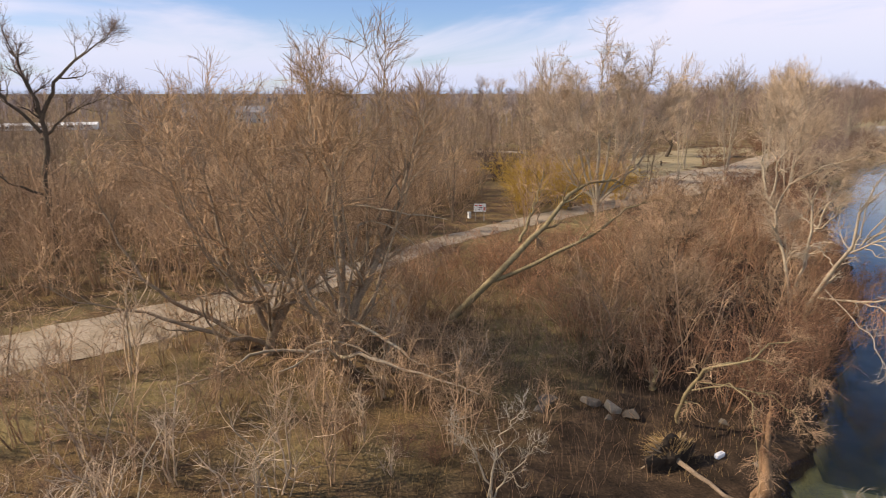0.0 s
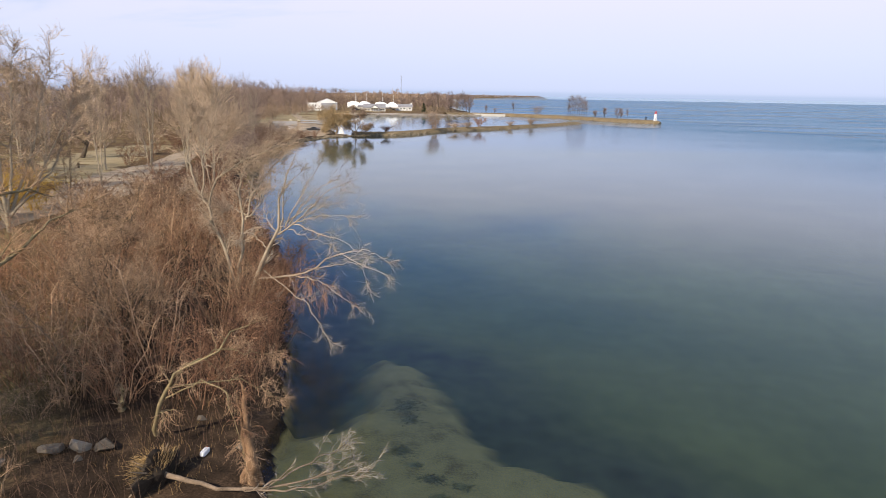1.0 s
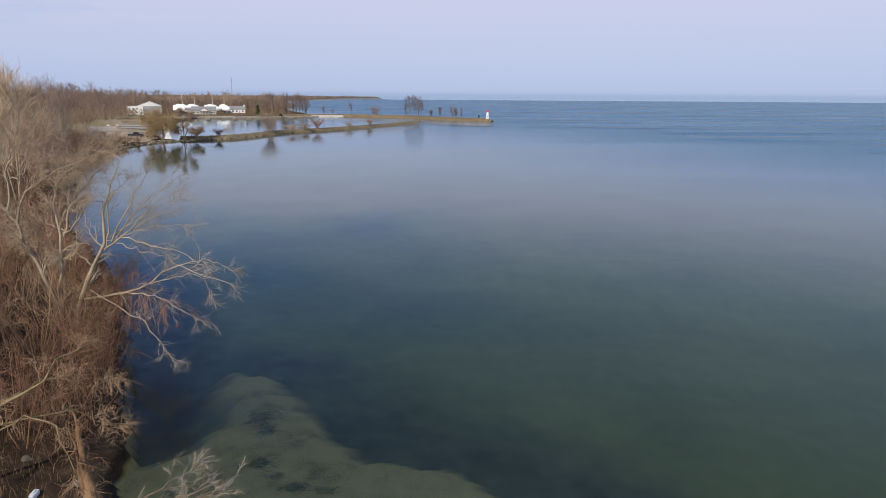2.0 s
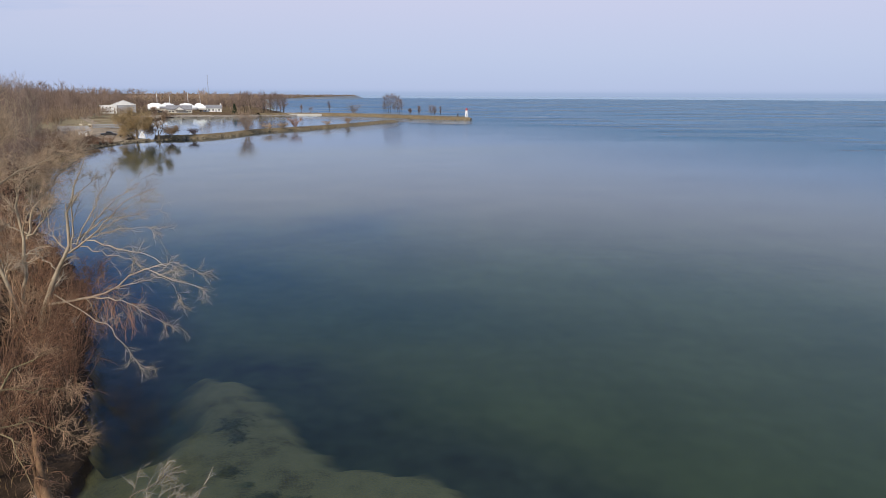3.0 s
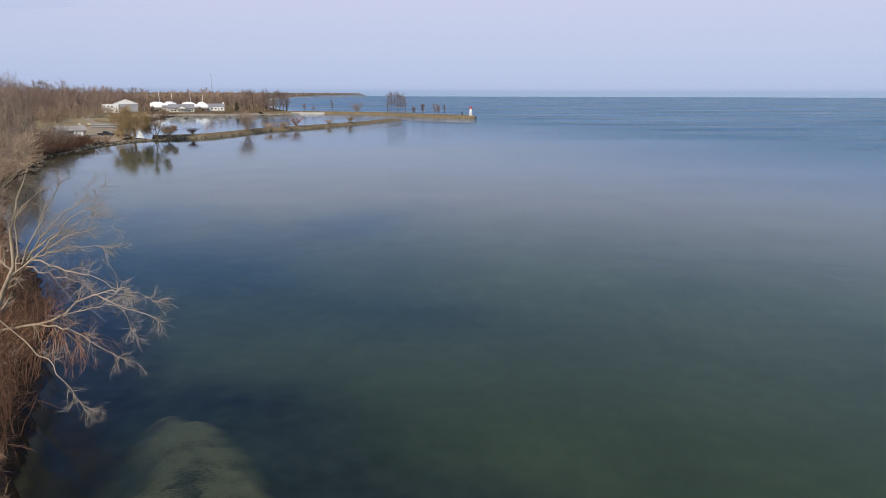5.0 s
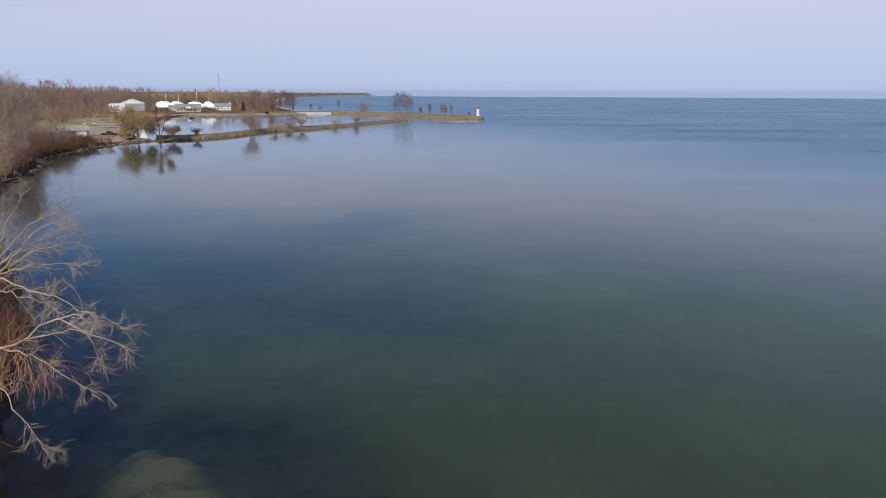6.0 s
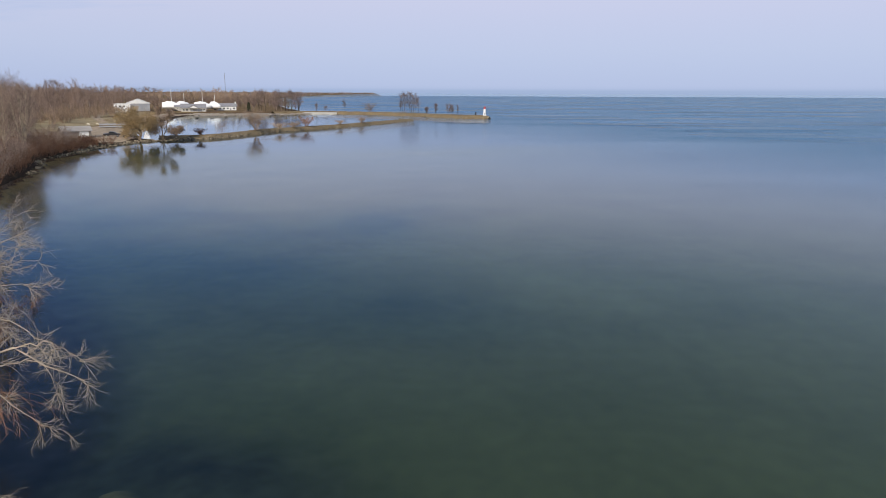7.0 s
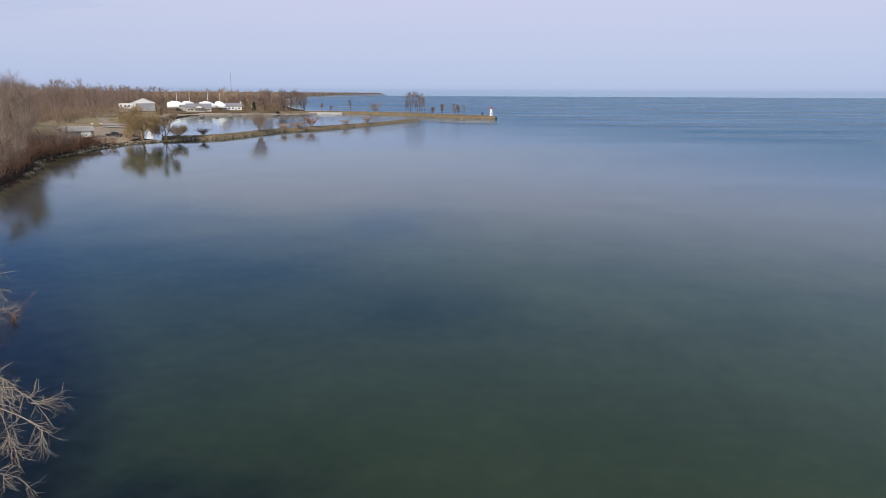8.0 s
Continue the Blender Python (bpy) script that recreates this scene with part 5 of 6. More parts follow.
def undergrowth():
    """Dry grass and thin stems that cover the near land."""
    rng = np.random.default_rng(31)
    V, F = [], []
    sets = []
    for n, (x0, x1, y0, y1), h, r in ((15000, (-58, -14, -14, 62), (0.25, 0.7), 0.010), (7500, (-52, -18, 12, 62), (0.6, 2.0), 0.010), (1500, (-42, -20, -12, 14), (0.6, 1.8), 0.009)):
        x, y = x0 + (x1 - x0) * rng.random(n), y0 + (y1 - y0) * rng.random(n)
        d = signed_distance(x, y, SHORE)
        ok = (d > 0.9) & (waves(x * 0.8 + 3, y * 0.8) > (-1.3 if h[1] > 1 else np.where(d < 13, 0.15, -0.75)))
        x, y = x[ok], y[ok]
        ok = np.array([off_road(a, b, -1.2) for a, b in zip(x, y)])
        x, y = x[ok], y[ok]
        z = ground_z(x, y)
        hh = h[0] + (h[1] - h[0]) * rng.random(len(x))
        a = rng.random(len(x)) * 6.28
        l = hh * (0.15 + 0.5 * rng.random(len(x)))
        p0 = np.stack([x, y, z - 0.05], -1)
        p1 = p0 + np.stack([np.cos(a) * l * 0.35, np.sin(a) * l * 0.35, hh * 0.6], -1)
        p2 = p0 + np.stack([np.cos(a) * l, np.sin(a) * l, hh], -1)
        sets.append(((np.stack([p0, p1, p2], 1), np.array([1.0, 0.7, 0.3])[None, :] * np.full((len(x), 1), r)), 3))
    v, f = tubes(sets[:1])
    tagged(mesh_object("dry_grass", v, f, STRAW), "dry straw-coloured grass", "grass", kind="stuff")
    v, f = tubes(sets[1:])
    tagged(mesh_object("undergrowth", v, f, TWIG_UNDER), "thin red-brown undergrowth stems", "undergrowth", kind="stuff")


undergrowth()


# ---- rocks ----
def rock_mesh(rng, size, flat=0.7, points=16):
    """An angular stone: the hull of random points."""
    bm = bmesh.new()
    for _ in range(points):
        d = unit(rng.normal(0, 1, 3)) * (0.82 + 0.25 * rng.random())
        bm.verts.new((d[0] * size[0], d[1] * size[1], d[2] * size[2] * flat))
    r = bmesh.ops.convex_hull(bm, input=bm.verts)
    bmesh.ops.delete(bm, geom=[v for v in bm.verts if not v.link_faces], context="VERTS")
    bmesh.ops.recalc_face_normals(bm, faces=bm.faces)
    return bm


def rubble_set(rng, spots, low, high):
    """Many small boulders in one mesh: verts and faces."""
    kinds = []
    for _ in range(6):
        bm = rock_mesh(rng, (1, 1, 1), 0.75, 12)
        bm.verts.ensure_lookup_table()
        bm.verts.index_update()
        kinds.append((np.array([v.co[:] for v in bm.verts]), np.array([[v.index for v in f.verts] for f in bm.faces])))
        bm.free()
    V, F, base = [], [], 0
    for x, y, z in spots:
        v, f = kinds[rng.integers(6)]
        a, s = rng.random() * 6.28, low + (high - low) * rng.random() ** 1.6
        c, d = math.cos(a) * s, math.sin(a) * s
        V.append(np.column_stack([v[:, 0] * c - v[:, 1] * d + x, v[:, 0] * d + v[:, 1] * c + y, v[:, 2] * s * (0.8 + 0.5 * rng.random()) + z]))
        F.append(f + base)
        base += len(v)
    return np.concatenate(V), np.concatenate(F)


def breakwater(name, line, half, height, stones, seed, label):
    rng = np.random.default_rng(seed)
    p = curve_points([(x, y, 0) for x, y in line], 60)[:, :2]
    d = np.gradient(p, axis=0)
    d /= np.linalg.norm(d, axis=1)[:, None]
    side = np.stack([-d[:, 1], d[:, 0]], 1)
    prof = [(-1.35, -2.6), (-1.0, -0.1), (-0.55, 0.72), (-0.2, 0.98), (0.2, 1.0), (0.55, 0.75), (1.0, -0.1), (1.35, -2.6)]
    m = len(prof)
    v = []
    for k in range(60):
        end = min(1.0, (59 - k) / 2.0 + 0.15)
        for u, h in prof:
            w = 1 + 0.05 * math.sin(k * 1.7 + u * 3)
            q = p[k] + side[k] * half * u * w * (0.4 + 0.6 * end)
            v.append((q[0], q[1], height * h * (0.5 + 0.5 * end) * (1 + 0.05 * math.sin(k * 2.3 + u)) if h > 0 else h))
    f = [(k * m + j, (k + 1) * m + j, (k + 1) * m + j + 1, k * m + j + 1) for k in range(59) for j in range(m - 1)]
    f += [tuple(range(59 * m, 60 * m))]
    e = thing(name, (0, 0, 0), label, "breakwater", kind="structure")
    mesh_object("mound", v, f, GROUND_DRY, e, "earth core grown over with dry grass")
    spots = []
    for _ in range(stones):
        t = rng.random() * 58.9
        k = int(t)
        c = p[k] + (p[k + 1] - p[k]) * (t - k)
        u = (0.5 + 0.55 * rng.random()) * (1 if rng.random() < 0.4 else -1)
        q = c + side[k] * half * u * (1.0 if t < 57 else 0.7)
        spots.append((q[0], q[1], height * max(-0.1, 0.95 - 1.05 * (abs(u) - 0.4) / 0.6) * 0.8))
    vv, ff = rubble_set(rng, spots, 0.25, 0.65)
    ob = mesh_object("rubble", vv, ff, RUBBLE, e, "grey-brown armour stones")
    ob["kind"] = "stuff"
    return e


GROUND_DRY = grained("dry_bank", (0.09, 0.065, 0.035), (0.27, 0.205, 0.115), 0.4, 3.0, 0.95, 0.05, 0.5, 0.1)
breakwater("breakwater", [(-110, 249), (-99, 255), (-92, 268), (-84, 304), (-66, 338), (-45, 392), (-33, 430)], 3.7, 1.45, 1700, 50, "low inner breakwater of stones and dry grass")
breakwater("breakwater", [(-150, 530), (-126, 549), (-98, 548), (-52, 526), (-20, 494), (2, 474), (18, 469)], 6.0, 2.4, 1900, 51, "long outer breakwater of piled stones")


def rock_bank():
    rng = np.random.default_rng(52)
    line = np.array([(-110.2, 196), (-111.5, 208), (-112, 220), (-112, 231), (-109, 239), (-104.5, 244)])
    spots = []
    for _ in range(520):
        t = rng.random() * 4.99
        i = int(t)
        c = line[i] + (line[i + 1] - line[i]) * (t - i)
        o = -1.6 + 3.6 * rng.random()
        x, y = c[0] - o * 0.95, c[1] + o * 0.1
        spots.append((x, y, max(0.0, gz(x, y)) + 0.1))
    v, f = rubble_set(rng, spots, 0.15, 0.55)
    tagged(mesh_object("rock_bank", v, f, RUBBLE), "bank of pale broken stones at the waterline", "rocks", kind="stuff")
    spots = []
    sx = [(-90, 146), (-98, 163), (-106, 173), (-109, 190), (-110.5, 200)]
    for _ in range(120):
        t = rng.random() * 3.99
        i = int(t)
        x = sx[i][0] + (sx[i + 1][0] - sx[i][0]) * (t - i) + rng.normal(0, 0.6)
        y = sx[i][1] + (sx[i + 1][1] - sx[i][1]) * (t - i) + rng.normal(0, 0.6)
        spots.append((x, y, 0.1))
    v, f = rubble_set(rng, spots, 0.12, 0.35)
    tagged(mesh_object("shore_stones", v, f, RUBBLE), "scattered stones along the muddy bank", "rocks", kind="stuff")


rock_bank()


def near_rocks():
    rng = np.random.default_rng(53)
    for x, y, s, turn, mat in ((-23.3, 21.7, (0.55, 0.42, 0.6), 20, STONE), (-22.5, 22.2, (0.85, 0.45, 0.45), -15, STONE_DARK), (-24.1, 20.9, (0.6, 0.5, 0.5), 50, STONE_DARK),
                               (-25.2, 18.9, (0.7, 0.55, 0.5), 80, STONE_DARK), (-24.6, 18.1, (0.42, 0.36, 0.4), 10, STONE_DARK), (-22.7, 20.9, (0.3, 0.24, 0.25), 70, STONE_DARK),
                               (-20.2, 26.3, (0.35, 0.28, 0.25), 10, STONE_DARK), (-16.9, 24.6, (0.3, 0.25, 0.22), 40, STONE_DARK)):
        bm = rock_mesh(rng, s, 0.85, 13)
        bmesh.ops.bevel(bm, geom=bm.edges[:], offset=0.018, segments=1, affect="EDGES")
        ob = part("boulder", bm, mat)
        ob.matrix_basis = pose(x, y, gz(x, y) + s[2] * 0.12, 6, -5, turn)
        tagged(ob, "rough grey boulder half sunk in leaf litter", "boulder", "boulders near the shore")


near_rocks()


def lake_weed():
    rng = np.random.default_rng(54)
    for x, y, rx, ry, n in ((-11.6, 33.2, 1.1, 1.3, 520), (-10.9, 31.8, 0.6, 0.7, 200), (-10.3, 28.6, 0.7, 0.55, 240), (-8.1, 26.7, 0.75, 0.4, 220), (-6.6, 26.5, 0.55, 0.35, 150), (-13.4, 26.1, 0.5, 0.4, 150),
                            (-11.7, 25.6, 0.45, 0.3, 110), (-12.4, 27.4, 0.3, 0.25, 70), (-13.0, 28.6, 0.3, 0.22, 60), (-9.2, 27.6, 0.4, 0.22, 90), (-7.3, 25.4, 0.5, 0.3, 110), (-12.7, 24.6, 0.4, 0.3, 90)):
        n = int(n * 3.0)
        a, r = rng.random(n) * 6.28, np.abs(rng.normal(0, 0.55, n))
        px, py = x + np.cos(a) * r * rx * (1 + 0.35 * np.sin(3 * a + x)), y + np.sin(a) * r * ry * (1 + 0.3 * np.sin(2 * a + y))
        p0 = np.stack([px, py, ground_z(px, py) - 0.03], -1)
        h = 0.02 + 0.05 * rng.random(n)
        b = rng.random(n) * 6.28
        p1 = p0 + np.stack([np.cos(b) * 0.10, np.sin(b) * 0.10, h * 0.8], -1)
        p2 = p1 + np.stack([np.cos(b) * 0.16, np.sin(b) * 0.16, h * 0.1], -1)
        org = np.array([x, y, gz(x, y)])
        v, f = tubes([((np.stack([p0, p1, p2], 1) - org, np.array([0.008, 0.010, 0.005])[None, :] * np.ones((n, 1))), 3)])
        ob = mesh_object("water_weed", v, f, WEED)
        ob.matrix_basis = Matrix.Translation(org)
        tagged(ob, "dark clump of water weed on the sandy lake bed", "water weed", "weed clumps in the shallows")


lake_weed()


def root_plate():
    rng = np.random.default_rng(55)
    z = gz(-18.6, 20.9)
    e = thing("root_plate", (-18.6, 20.9, z), "upturned root mass of dark soil topped with straw", "root mass")
    bm = bmesh.new()
    bmesh.ops.create_icosphere(bm, subdivisions=3, radius=1.0)
    for v in bm.verts:
        c = v.co.copy()
        k = 1 + 0.16 * math.sin(5 * c.x + 1) + 0.14 * math.sin(6 * c.y + 2) + 0.12 * math.sin(7 * c.z) + rng.normal(0, 0.03)
        v.co = Vector((c.x * 0.45 * k, c.y * 1.15 * k, c.z * 0.85 * k + 0.4))
    part("soil", bm, MUD, e)
    n = 200
    a, r = rng.random(n) * 6.28, np.sqrt(rng.random(n))
    p0 = np.stack([np.cos(a) * r * 0.5 - 0.05, np.sin(a) * r * 1.1, 1.15 - 0.5 * r ** 2], -1)
    d = unit(np.stack([np.cos(a) * 0.6 - 0.4, np.sin(a) * 0.9, 0.35 + rng.random(n) * 0.5], -1)) * (0.3 + 0.5 * rng.random(n))[:, None]
    v, f = tubes([((np.stack([p0, p0 + d * 0.6, p0 + d - (0, 0, 0.12)], 1), np.array([0.012, 0.009, 0.004])[None, :] * np.ones((n, 1))), 3)])
    mesh_object("straw", v, f, STRAW, e, "dry straw hanging over the soil")
    n = 26
    a = rng.random(n) * 6.28
    p0 = np.stack([np.full(n, 0.1), np.cos(a) * 0.5, 0.4 + np.sin(a) * 0.4], -1)
    d = np.stack([-0.3 + 0.3 * rng.random(n), np.cos(a) * 1.1, np.sin(a) * 0.7], -1)
    v, f = tubes([((np.stack([p0, p0 + d * 0.6 + rng.normal(0, 0.06, (n, 3)), p0 + d + rng.normal(0, 0.12, (n, 3))], 1), np.array([0.06, 0.035, 0.012])[None, :] * np.ones((n, 1))), 5)])
    mesh_object("root", v, f, BARK_WILLOW, e)


MUD = grained("dark_soil", (0.018, 0.013, 0.010), (0.06, 0.045, 0.032), 1.0, 8.0, 0.95, 0.05, 0.6, 0.05)
root_plate()


def canister():
    x, y = -18.05, 23.5
    e = thing("plastic_canister", (x, y, gz(x, y) + 0.12), "white plastic canister lying on dark mud", "canister", turn=98)
    bm = boxed(-0.27, 0.27, -0.12, 0.12, -0.12, 0.11, bevel=0.045)
    part("body", bm, PLASTIC, e)
    bm = turned([(0.05, 0.0), (0.05, 0.06), (0.045, 0.07)], 12)
    bm.transform(Matrix.Translation((0.27, 0.05, 0.02)) @ Matrix.Rotation(math.pi / 2, 4, "Y"))
    part("cap", bm, RED_PAINT, e, "red screw cap")
    bm = bmesh.new()
    box(bm, -0.1, 0.12, -0.02, 0.02, 0.14, 0.17, 0.006)
    box(bm, -0.1, -0.06, -0.02, 0.02, 0.10, 0.16)
    box(bm, 0.08, 0.12, -0.02, 0.02, 0.10, 0.16)
    part("handle", bm, PLASTIC, e)


canister()


def road_sign():
    x, y = -67.0, 38.4
    z = gz(x, y)
    e = thing("road_sign", (x, y, z), "white notice board on two timber posts beside the road", "sign", turn=61)
    for s in (-0.5, 0.5):
        part("post", boxed(s - 0.05, s + 0.05, 0.03, 0.11, -0.3, 2.2, bevel=0.008), TIMBER, e)
    b = part("board", boxed(-0.72, 0.72, -0.03, 0.02, 1.15, 2.12, bevel=0.01), WHITE_PAINT, e)
    for x0, x1, z0, z1, mat in ((-0.60, -0.30, 1.88, 1.96, RED_PAINT), (-0.12, 0.24, 1.82, 1.98, RED_PAINT), (-0.10, 0.30, 1.58, 1.68, DARK_PAINT), (-0.20, 0.05, 1.40, 1.46, DARK_PAINT), (0.42, 0.62, 1.30, 1.72, RED_PAINT), (-0.62, -0.36, 1.32, 1.40, DARK_PAINT)):
        part("marking", boxed(x0, x1, -0.036, -0.03, z0, z1), mat, b)
    x, y = -69.3, 38.2
    e = thing("marker_post", (x, y, gz(x, y)), "short white wooden marker post by the road", "post")
    part("post", boxed(-0.16, 0.16, -0.16, 0.16, -0.2, 0.75, bevel=0.02), WHITE_PAINT, e)
    part("cap", boxed(-0.2, 0.2, -0.2, 0.2, 0.75, 0.81, bevel=0.02), WHITE_PAINT, e)
    x, y = -97.0, 52.4
    e = thing("gate_post", (x, y, gz(x, y)), "tall weathered white post beside the dark bush", "post")
    part("post", boxed(-0.22, 0.22, -0.22, 0.22, -0.2, 2.3, bevel=0.03), WHITE_PAINT, e)
    part("cap", boxed(-0.28, 0.28, -0.28, 0.28, 2.3, 2.38, bevel=0.02), WHITE_PAINT, e)
    for x, y in ((-104.0, 103.5), (-112.0, 92.0)):
        e = thing("bollard", (x, y, gz(x, y)), "dark timber bollard at the edge of the clearing", "bollard", "bollards at the clearing")
        part("post", boxed(-0.15, 0.15, -0.15, 0.15, -0.2, 1.1, bevel=0.03), BARK_DARK, e)


road_sign()
ribbon("track", [(-152, 84, 1.5), (-142, 94, 2.4), (-128, 104, 2.0)], GRAVEL, "short stretch of pale track in the woods", "track")


# ---- harbour ----
def building(name, x, y, turn, length, width, wall_h, roof_h, wall, roof, label, windows=(), doors=(), ridge="x", overhang=0.4, flat=False, category="house"):
    """Ridge along its own x. windows and doors: (side, position along the side, sill, width, height)."""
    z = gz(x, y)
    e = thing(name, (x, y, z), label, category, turn=turn)
    l, w = length / 2, width / 2
    if flat:
        part("wall", boxed(-l, l, -w, w, -0.5, wall_h), wall, e)
        part("roof", boxed(-l - 0.2, l + 0.2, -w - 0.2, w + 0.2, wall_h, wall_h + roof_h, bevel=0.05), roof, e)
    else:
        part("wall", prism([(-w, -0.5), (w, -0.5), (w, wall_h), (0, wall_h + roof_h - 0.12), (-w, wall_h)], -l, l, "x"), wall, e)
        o, k = overhang, roof_h / w
        prof = [(-w - o, wall_h - o * k), (0, wall_h + roof_h), (w + o, wall_h - o * k), (w + o, wall_h - o * k + 0.2), (0, wall_h + roof_h + 0.2), (-w - o, wall_h - o * k + 0.2)]
        part("roof", prism(prof, -l - o, l + o, "x"), roof, e)
    for group, nm in ((windows, "window"), (doors, "door")):
        for side, at, sill, ww, hh in group:
            if side in ("s", "n"):
                s = -1 if side == "s" else 1
                y0, y1 = sorted((s * (w - 0.03), s * (w + 0.07)))
                a = part(nm, boxed(at - ww / 2, at + ww / 2, y0, y1, sill, sill + hh, bevel=0.02), WHITE_PAINT if nm == "window" else GREY_METAL, e)
                if nm == "window":
                    y0, y1 = sorted((s * (w + 0.072), s * (w + 0.08)))
                    part("pane", boxed(at - ww / 2 + 0.1, at + ww / 2 - 0.1, y0, y1, sill + 0.1, sill + hh - 0.1), GLASS_DARK, a)
            else:
                s = -1 if side == "w" else 1
                x0, x1 = sorted((s * (l - 0.03), s * (l + 0.07)))
                a = part(nm, boxed(x0, x1, at - ww / 2, at + ww / 2, sill, sill + hh, bevel=0.02), WHITE_PAINT if nm == "window" else GREY_METAL, e)
                if nm == "window":
                    x0, x1 = sorted((s * (l + 0.072), s * (l + 0.08)))
                    part("pane", boxed(x0, x1, at - ww / 2 + 0.1, at + ww / 2 - 0.1, sill + 0.1, sill + hh - 0.1), GLASS_DARK, a)
    return e


def harbour_buildings():
    # side s faces the camera when turn is about 25
    d = building("boat_shed", -135.5, 240.0, 40, 9.0, 6.0, 2.3, 1.4, TIMBER, SHED_ROOF, "low timber shed with a grey roof and white door", (("e", 0, 0.9, 1.4, 0.9),), (("s", -3.4, 0, 1.0, 2.0),), category="shed")
    part("white_door", boxed(0.6, 3.6, -3.12, -2.95, 0.0, 2.15, bevel=0.02), WHITE_PAINT, d, "white painted double door")
    building("flat_building", -262.0, 515.0, 26, 11.5, 9, 6.0, 0.4, WHITE_PAINT, WHITE_PAINT, "white flat-roofed two-storey building", [("s", p, s, 1.3, 1.2) for p in (-4.0, -1.3, 1.3) for s in (1.0, 3.9)], (("s", 4.2, 0, 1.2, 2.1),), flat=True, category="building")
    h = building("boat_hall", -266.0, 548.0, 116, 26, 17.5, 6.2, 3.4, GREY_METAL, WHITE_PAINT, "large grey metal hall with a white gable roof", (), (("w", -4.2, 0, 5.2, 4.8), ("w", 4.2, 0, 5.2, 4.8)), category="hall")
    part("gable_panel", prism([(-9.0, 6.0), (9.0, 6.0), (0, 9.4)], -13.2, -13.05, "x"), WHITE_PAINT, h, "white gable panel")
    g = building("club_house", -219.0, 545.0, 22, 19, 9, 3.2, 2.9, BEIGE_WALL, GREY_ROOF, "low beige clubhouse with grey roof and gabled porch", [("s", p, 0.9, 1.6, 1.3) for p in (-7.5, -5.0, 6.0, 8.0)], (("s", 3.6, 0, 1.2, 2.1),))
    part("porch_roof", prism([(-4.2, 3.0), (0, 5.6), (4.2, 3.0), (3.7, 2.9), (0, 5.2), (-3.7, 2.9)], -7.4, -2.0), GREY_ROOF, g)
    part("porch_gable", prism([(-3.5, 2.9), (3.5, 2.9), (0, 5.1)], -7.0, -6.8), WHITE_PAINT, g)
    for s in (-3.3, -1.1, 1.1, 3.3):
        part("porch_post", boxed(s - 0.12, s + 0.12, -7.05, -6.8, -0.4, 2.92), WHITE_PAINT, g)
    w = building("harbour_house", -206.0, 585.0, 20, 15.5, 8, 3.4, 2.4, WHITE_PAINT, GREY_ROOF, "white bungalow with grey hipped roof and white chimney", [("s", p, 1.0, 1.7, 1.3) for p in (-5.5, -2.5, 0.5, 5.6)], (("s", 3.0, 0, 1.1, 2.1),))
    part("chimney", boxed(6.6, 7.7, -0.6, 0.6, 3.2, 7.2, bevel=0.05), WHITE_PAINT, w)
    building("store_shed", -238.0, 560.0, 24, 6, 5, 3.4, 1.2, BEIGE_WALL, GREY_ROOF, "small beige store shed beside the hall", (("s", -1, 1.2, 1, 0.9),), (("s", 1.4, 0, 1.1, 2.0),), category="shed")
    # far side of the woods
    building("greenhouse", -325.0, -30.0, 86, 44, 8, 1.9, 0.9, WHITE_PAINT, WHITE_PAINT, "long low white greenhouse beyond the woods", [("s", p, 0.8, 3.0, 1.4) for p in range(-18, 20, 6)], category="greenhouse")
    building("farm_house", -352.0, 62.0, 75, 14, 9, 5.5, 3.0, BEIGE_WALL, GREY_ROOF, "pale two-storey house beyond the woods", [("s", p, s, 1.3, 1.4) for p in (-4.5, 0, 4.5) for s in (0.9, 3.6)], (("s", 2.2, 0, 1.1, 2.1),))
    building("farm_house", -340.0, 34.0, 80, 12, 8, 5.0, 2.6, WHITE_PAINT, GREY_ROOF, "white two-storey house beyond the woods", [("s", p, s, 1.3, 1.3) for p in (-3.5, 0, 3.5) for s in (0.9, 3.3)], (("s", 1.8, 0, 1.1, 2.1),))


harbour_buildings()


